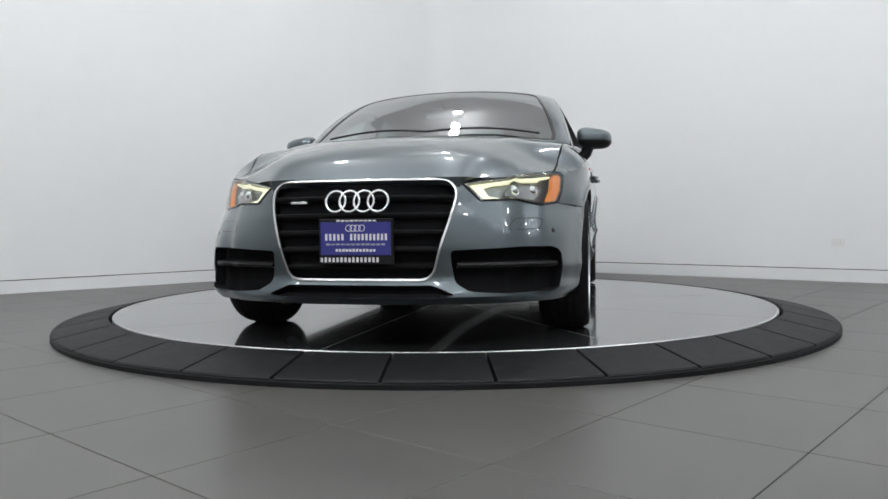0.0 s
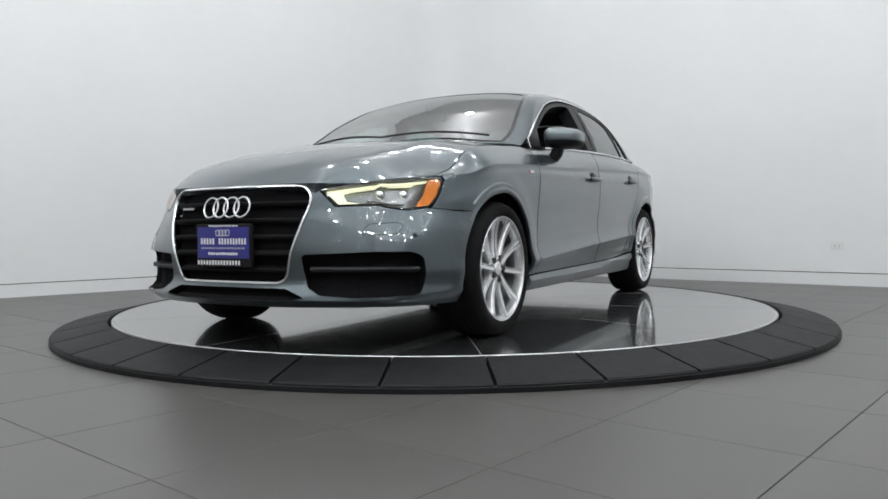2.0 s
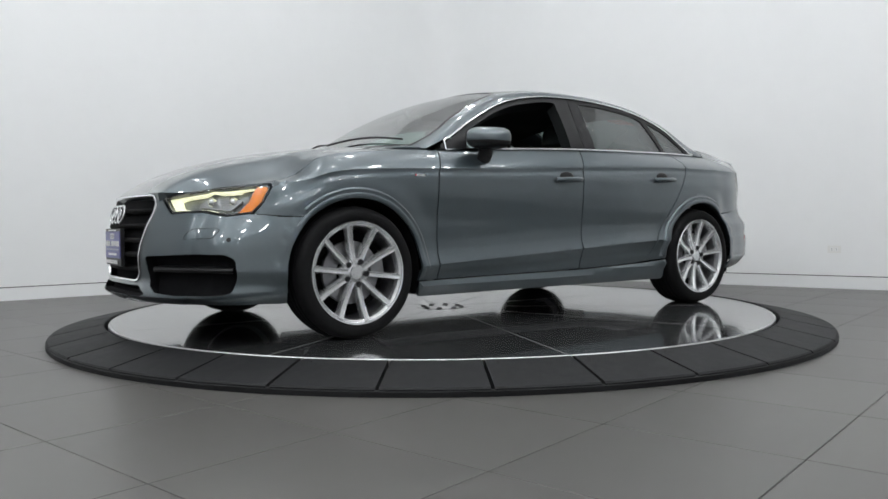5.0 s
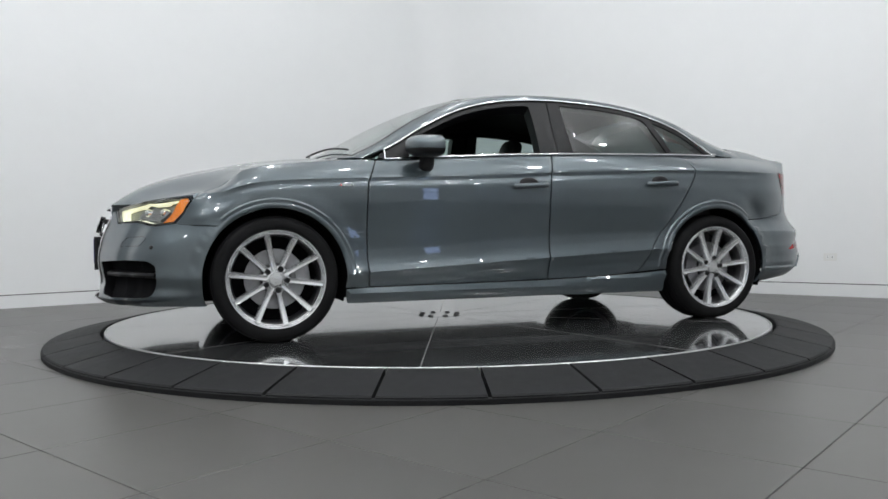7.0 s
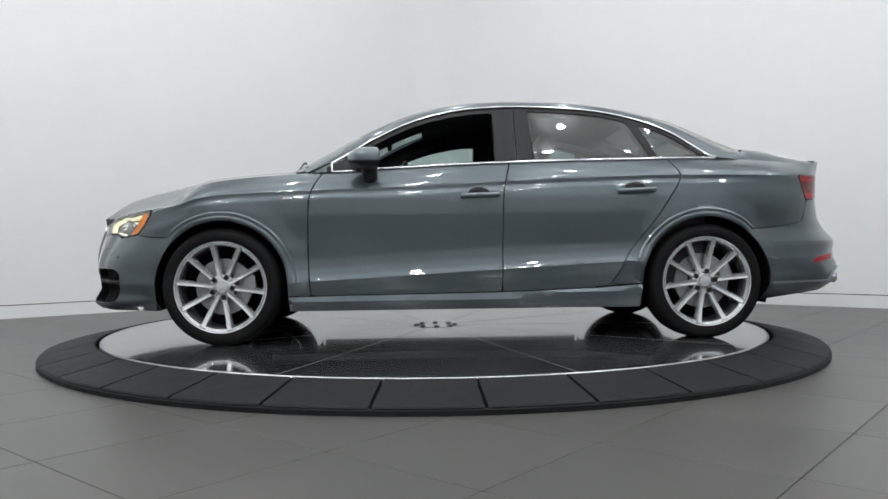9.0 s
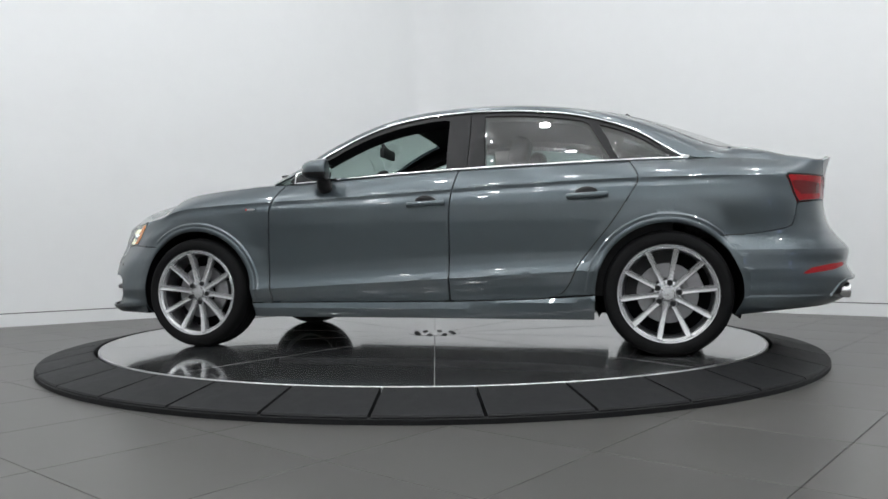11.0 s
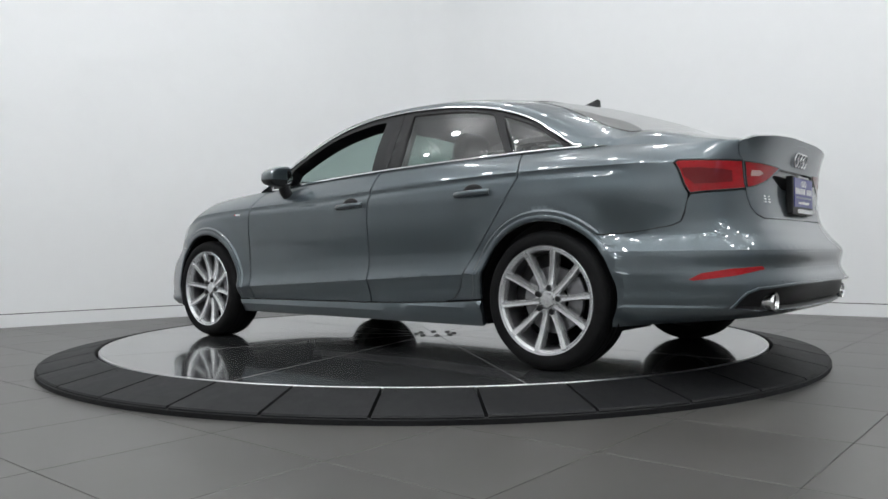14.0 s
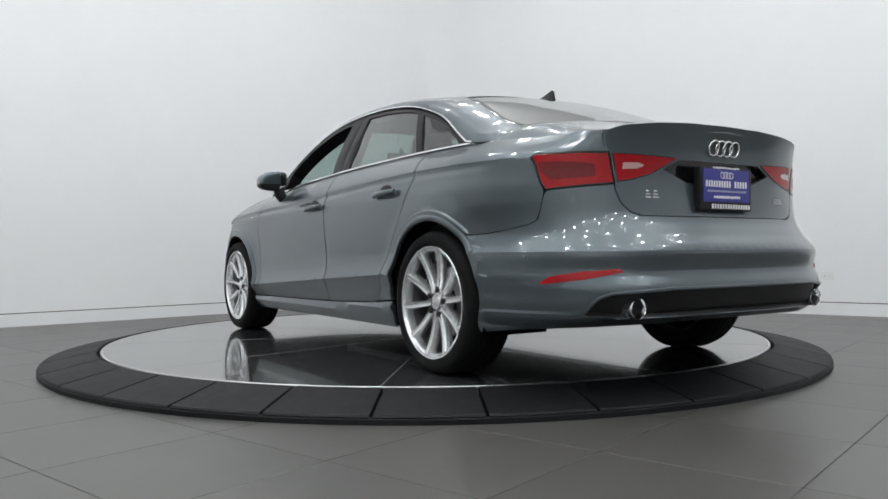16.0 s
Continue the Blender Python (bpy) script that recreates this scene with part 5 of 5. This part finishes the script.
# ---- car: wheels ----
def wheel_parts():
    """One wheel in its own space, axis along y, outer face at +y."""
    hub = new("wheel")
    turn = pose(0, 0, 0, -90, 0, 0)
    w = 0.112
    bm = B()
    lathe(bm, [(0.236, -w), (0.266, -w - 0.004), (0.297, -w + 0.004), (0.3125, -w + 0.024), (0.3165, -0.06), (0.3175, 0), (0.3165, 0.06), (0.3125, w - 0.024), (0.3, w + 0.0), (0.287, w + 0.0045), (0.268, w + 0.006), (0.253, w + 0.002), (0.245, w - 0.006), (0.241, w - 0.014)], 96, m=turn)
    tyre = part("tyre", bm, M_TYRE, hub, "black low-profile tyre", smooth=50)
    for k, yy in enumerate((-0.055, -0.02, 0.02, 0.055)):
        bm = B()
        tube(bm, [Vector((0.3168 * math.cos(a), yy, 0.3168 * math.sin(a))) for a in np.linspace(0, 2 * math.pi, 60, endpoint=False)], 0.003, closed=True, seg=4)
        part("tread_groove", bm, M_UNDER, tyre)
    bm = B()
    lathe(bm, [(0.226, w - 0.04), (0.2275, w - 0.016), (0.233, w - 0.008), (0.2445, w - 0.002), (0.2475, w + 0.001), (0.2455, w + 0.0035), (0.24, w + 0.002), (0.2375, w - 0.004), (0.234, w - 0.013), (0.231, w - 0.014), (0.2285, w - 0.007), (0.2255, w - 0.009), (0.2235, w - 0.02), (0.222, w - 0.04)], 96, m=turn)
    rim = part("rim", bm, M_ALLOY, hub, "silver ten-spoke alloy rim", smooth=40)
    bm = B()
    lathe(bm, [(0.234, -w + 0.01), (0.218, -w + 0.03), (0.214, 0.04), (0.2235, w - 0.035)], 96, m=turn)
    part("rim_barrel", bm, M_ALLOY_DARK, rim, "darker inner barrel", smooth=40)
    bm = B()
    rows = []
    for t in np.linspace(0, 1, 9):
        r = 0.045 + 0.186 * t
        d = 0.086 + 0.024 * t ** 2.2 - 0.003 * math.sin(math.pi * t)
        h = 0.0135 - 0.001 * math.sin(math.pi * t) + 0.0015 * t
        rows.append([bm.verts.new((x, y, r)) for x, y in ((-h - 0.003, d - 0.038), (-h - 0.001, d - 0.006), (-h * 0.82, d), (0, d - 0.003), (h * 0.82, d), (h + 0.001, d - 0.006), (h + 0.003, d - 0.038))])
    for a, b in zip(rows, rows[1:]):
        for k in range(6):
            bm.faces.new((a[k], a[k + 1], b[k + 1], b[k]))
    spoke = part("spoke", bm, M_ALLOY, rim, smooth=45)
    for k in range(10):
        ob = spoke if k == 0 else new("spoke", spoke.data)
        ob.parent, ob.rotation_euler.y = rim, 2 * math.pi * (k + 0.5) / 10
    bm = B()
    lathe(bm, [(0.069, 0.03), (0.07, 0.066), (0.066, 0.075), (0.05, 0.077), (0.034, 0.082), (0.031, 0.087), (0.0, 0.088)], 48, m=turn)
    part("hub_cap", bm, M_ALLOY, rim, "silver hub with plain centre cap", smooth=40)
    bm = B()
    lathe(bm, [(0.0145, 0.076), (0.014, 0.088), (0.0115, 0.091), (0.0, 0.091)], 12, m=turn)
    bolt = part("wheel_bolt", bm, M_TRIM, rim, "dark wheel bolt", smooth=30)
    for k in range(5):
        ob = bolt if k == 0 else new("wheel_bolt", bolt.data)
        a = 2 * math.pi * k / 5 + 0.942
        ob.parent, ob.location = rim, (0.056 * math.sin(a), 0, 0.056 * math.cos(a))
    bm = B()
    lathe(bm, [(0.075, 0.015), (0.08, 0.03), (0.152, 0.03), (0.152, 0.006), (0.07, 0.006)], 64, m=turn)
    part("brake_disc", bm, M_IRON, hub, "grey steel brake disc", smooth=40)
    bm = B()
    lathe(bm, [(0.0, -0.04), (0.216, -0.04)], 48, m=turn)
    part("wheel_back", bm, M_UNDER, hub)
    bm = B()
    box(bm, -0.045, 0.045, -0.03, 0.05, 0.1, 0.175, 0.012, m=pose(0, 0, 0, 0, -75, 0))
    part("brake_caliper", bm, M_IRON, hub, smooth=40)
    return hub


def place_wheels():
    first = wheel_parts()
    spots = [(AX, 1, -7), (AX, -1, 30), (-AX, 1, 7), (-AX, -1, 14)]
    for k, (x, s, spin) in enumerate(spots):
        y = (0.78 if x > 0 else 0.775) * s
        m = pose(x, y, TYRE_R, 0, 0, 0 if s > 0 else 180) @ pose(0, 0, 0, 0, spin, 0)
        if k == 0:
            first.matrix_basis, ob = m, first
        else:
            ob = copy_thing(first, m)
        ob.parent = car


nose_parts()
tail_parts()
cabin_parts()
place_wheels()

# ---- floor tiles ----
def floor_tiles():
    """Square tiles in a turned grid; those near the camera are pieces of their own, the rest one mesh."""
    size, gap, turn, ox, oy = 0.5882, 0.003, -0.7093, 0.9399, -3.1215
    bm = B()
    h = size / 2 - gap / 2
    v = [[bm.verts.new((x * s, y * s, z)) for x, y in ((-1, -1), (1, -1), (1, 1), (-1, 1))] for s, z in ((h, -0.004), (h, -0.0008), (h - 0.0012, 0.0))]
    bm.faces.new(v[2])
    for a, b in zip(v, v[1:]):
        for k in range(4):
            bm.faces.new((a[k], a[(k + 1) % 4], b[(k + 1) % 4], b[k]))
    mesh = None
    rest, faces = [], []
    c, s = math.cos(turn), math.sin(turn)
    for i in range(-26, 27):
        for j in range(-26, 27):
            x, y = ox + (i + 0.5) * size * c - (j + 0.5) * size * s, oy + (i + 0.5) * size * s + (j + 0.5) * size * c
            if abs(x) > SIDE or y < NEAR or y > CORNER[1] + DIR_L.y / DIR_L.x * -abs(x) + 1.0 or math.hypot(x, y) < RING_R - 0.5:
                continue
            if -4.9 < y < 2.6 and abs(x) < 4.3 and abs(x) < (y + 5.2) * 0.72 + 0.6:
                if mesh is None:
                    ob = part("tile", bm, M_TILE, floor)
                    mesh = ob.data
                else:
                    ob = new("tile", mesh)
                    ob.parent = floor
                ob.location, ob.rotation_euler.z = (x, y, 0), turn
            else:
                k0 = len(rest)
                for lx, ly in ((-h, -h), (h, -h), (h, h), (-h, h)):
                    rest.append((x + lx * c - ly * s, y + lx * s + ly * c, 0.0))
                faces.append((k0, k0 + 1, k0 + 2, k0 + 3))
    me = bpy.data.meshes.new("far_tiles")
    me.from_pydata(rest, [], faces)
    me.materials.append(M_TILE)
    ob = new("far_tiles", me)
    ob.parent = floor
    tagged(ob, kind="stuff")


floor_tiles()


def motions():
    rows = []
    for k in range(17):
        a = CAR_START + CAR_RATE * k
        rows.append((k, a))
    walk(disc, [(k, pose(0, 0, 0, 0, 0, math.degrees(a))) for k, a in rows])
    walk(car, [(k, pose(0, 0, DISC_Z, 0, 0, math.degrees(a)) @ pose(-0.142, 0.0735, 0.0)) for k, a in rows])


motions()
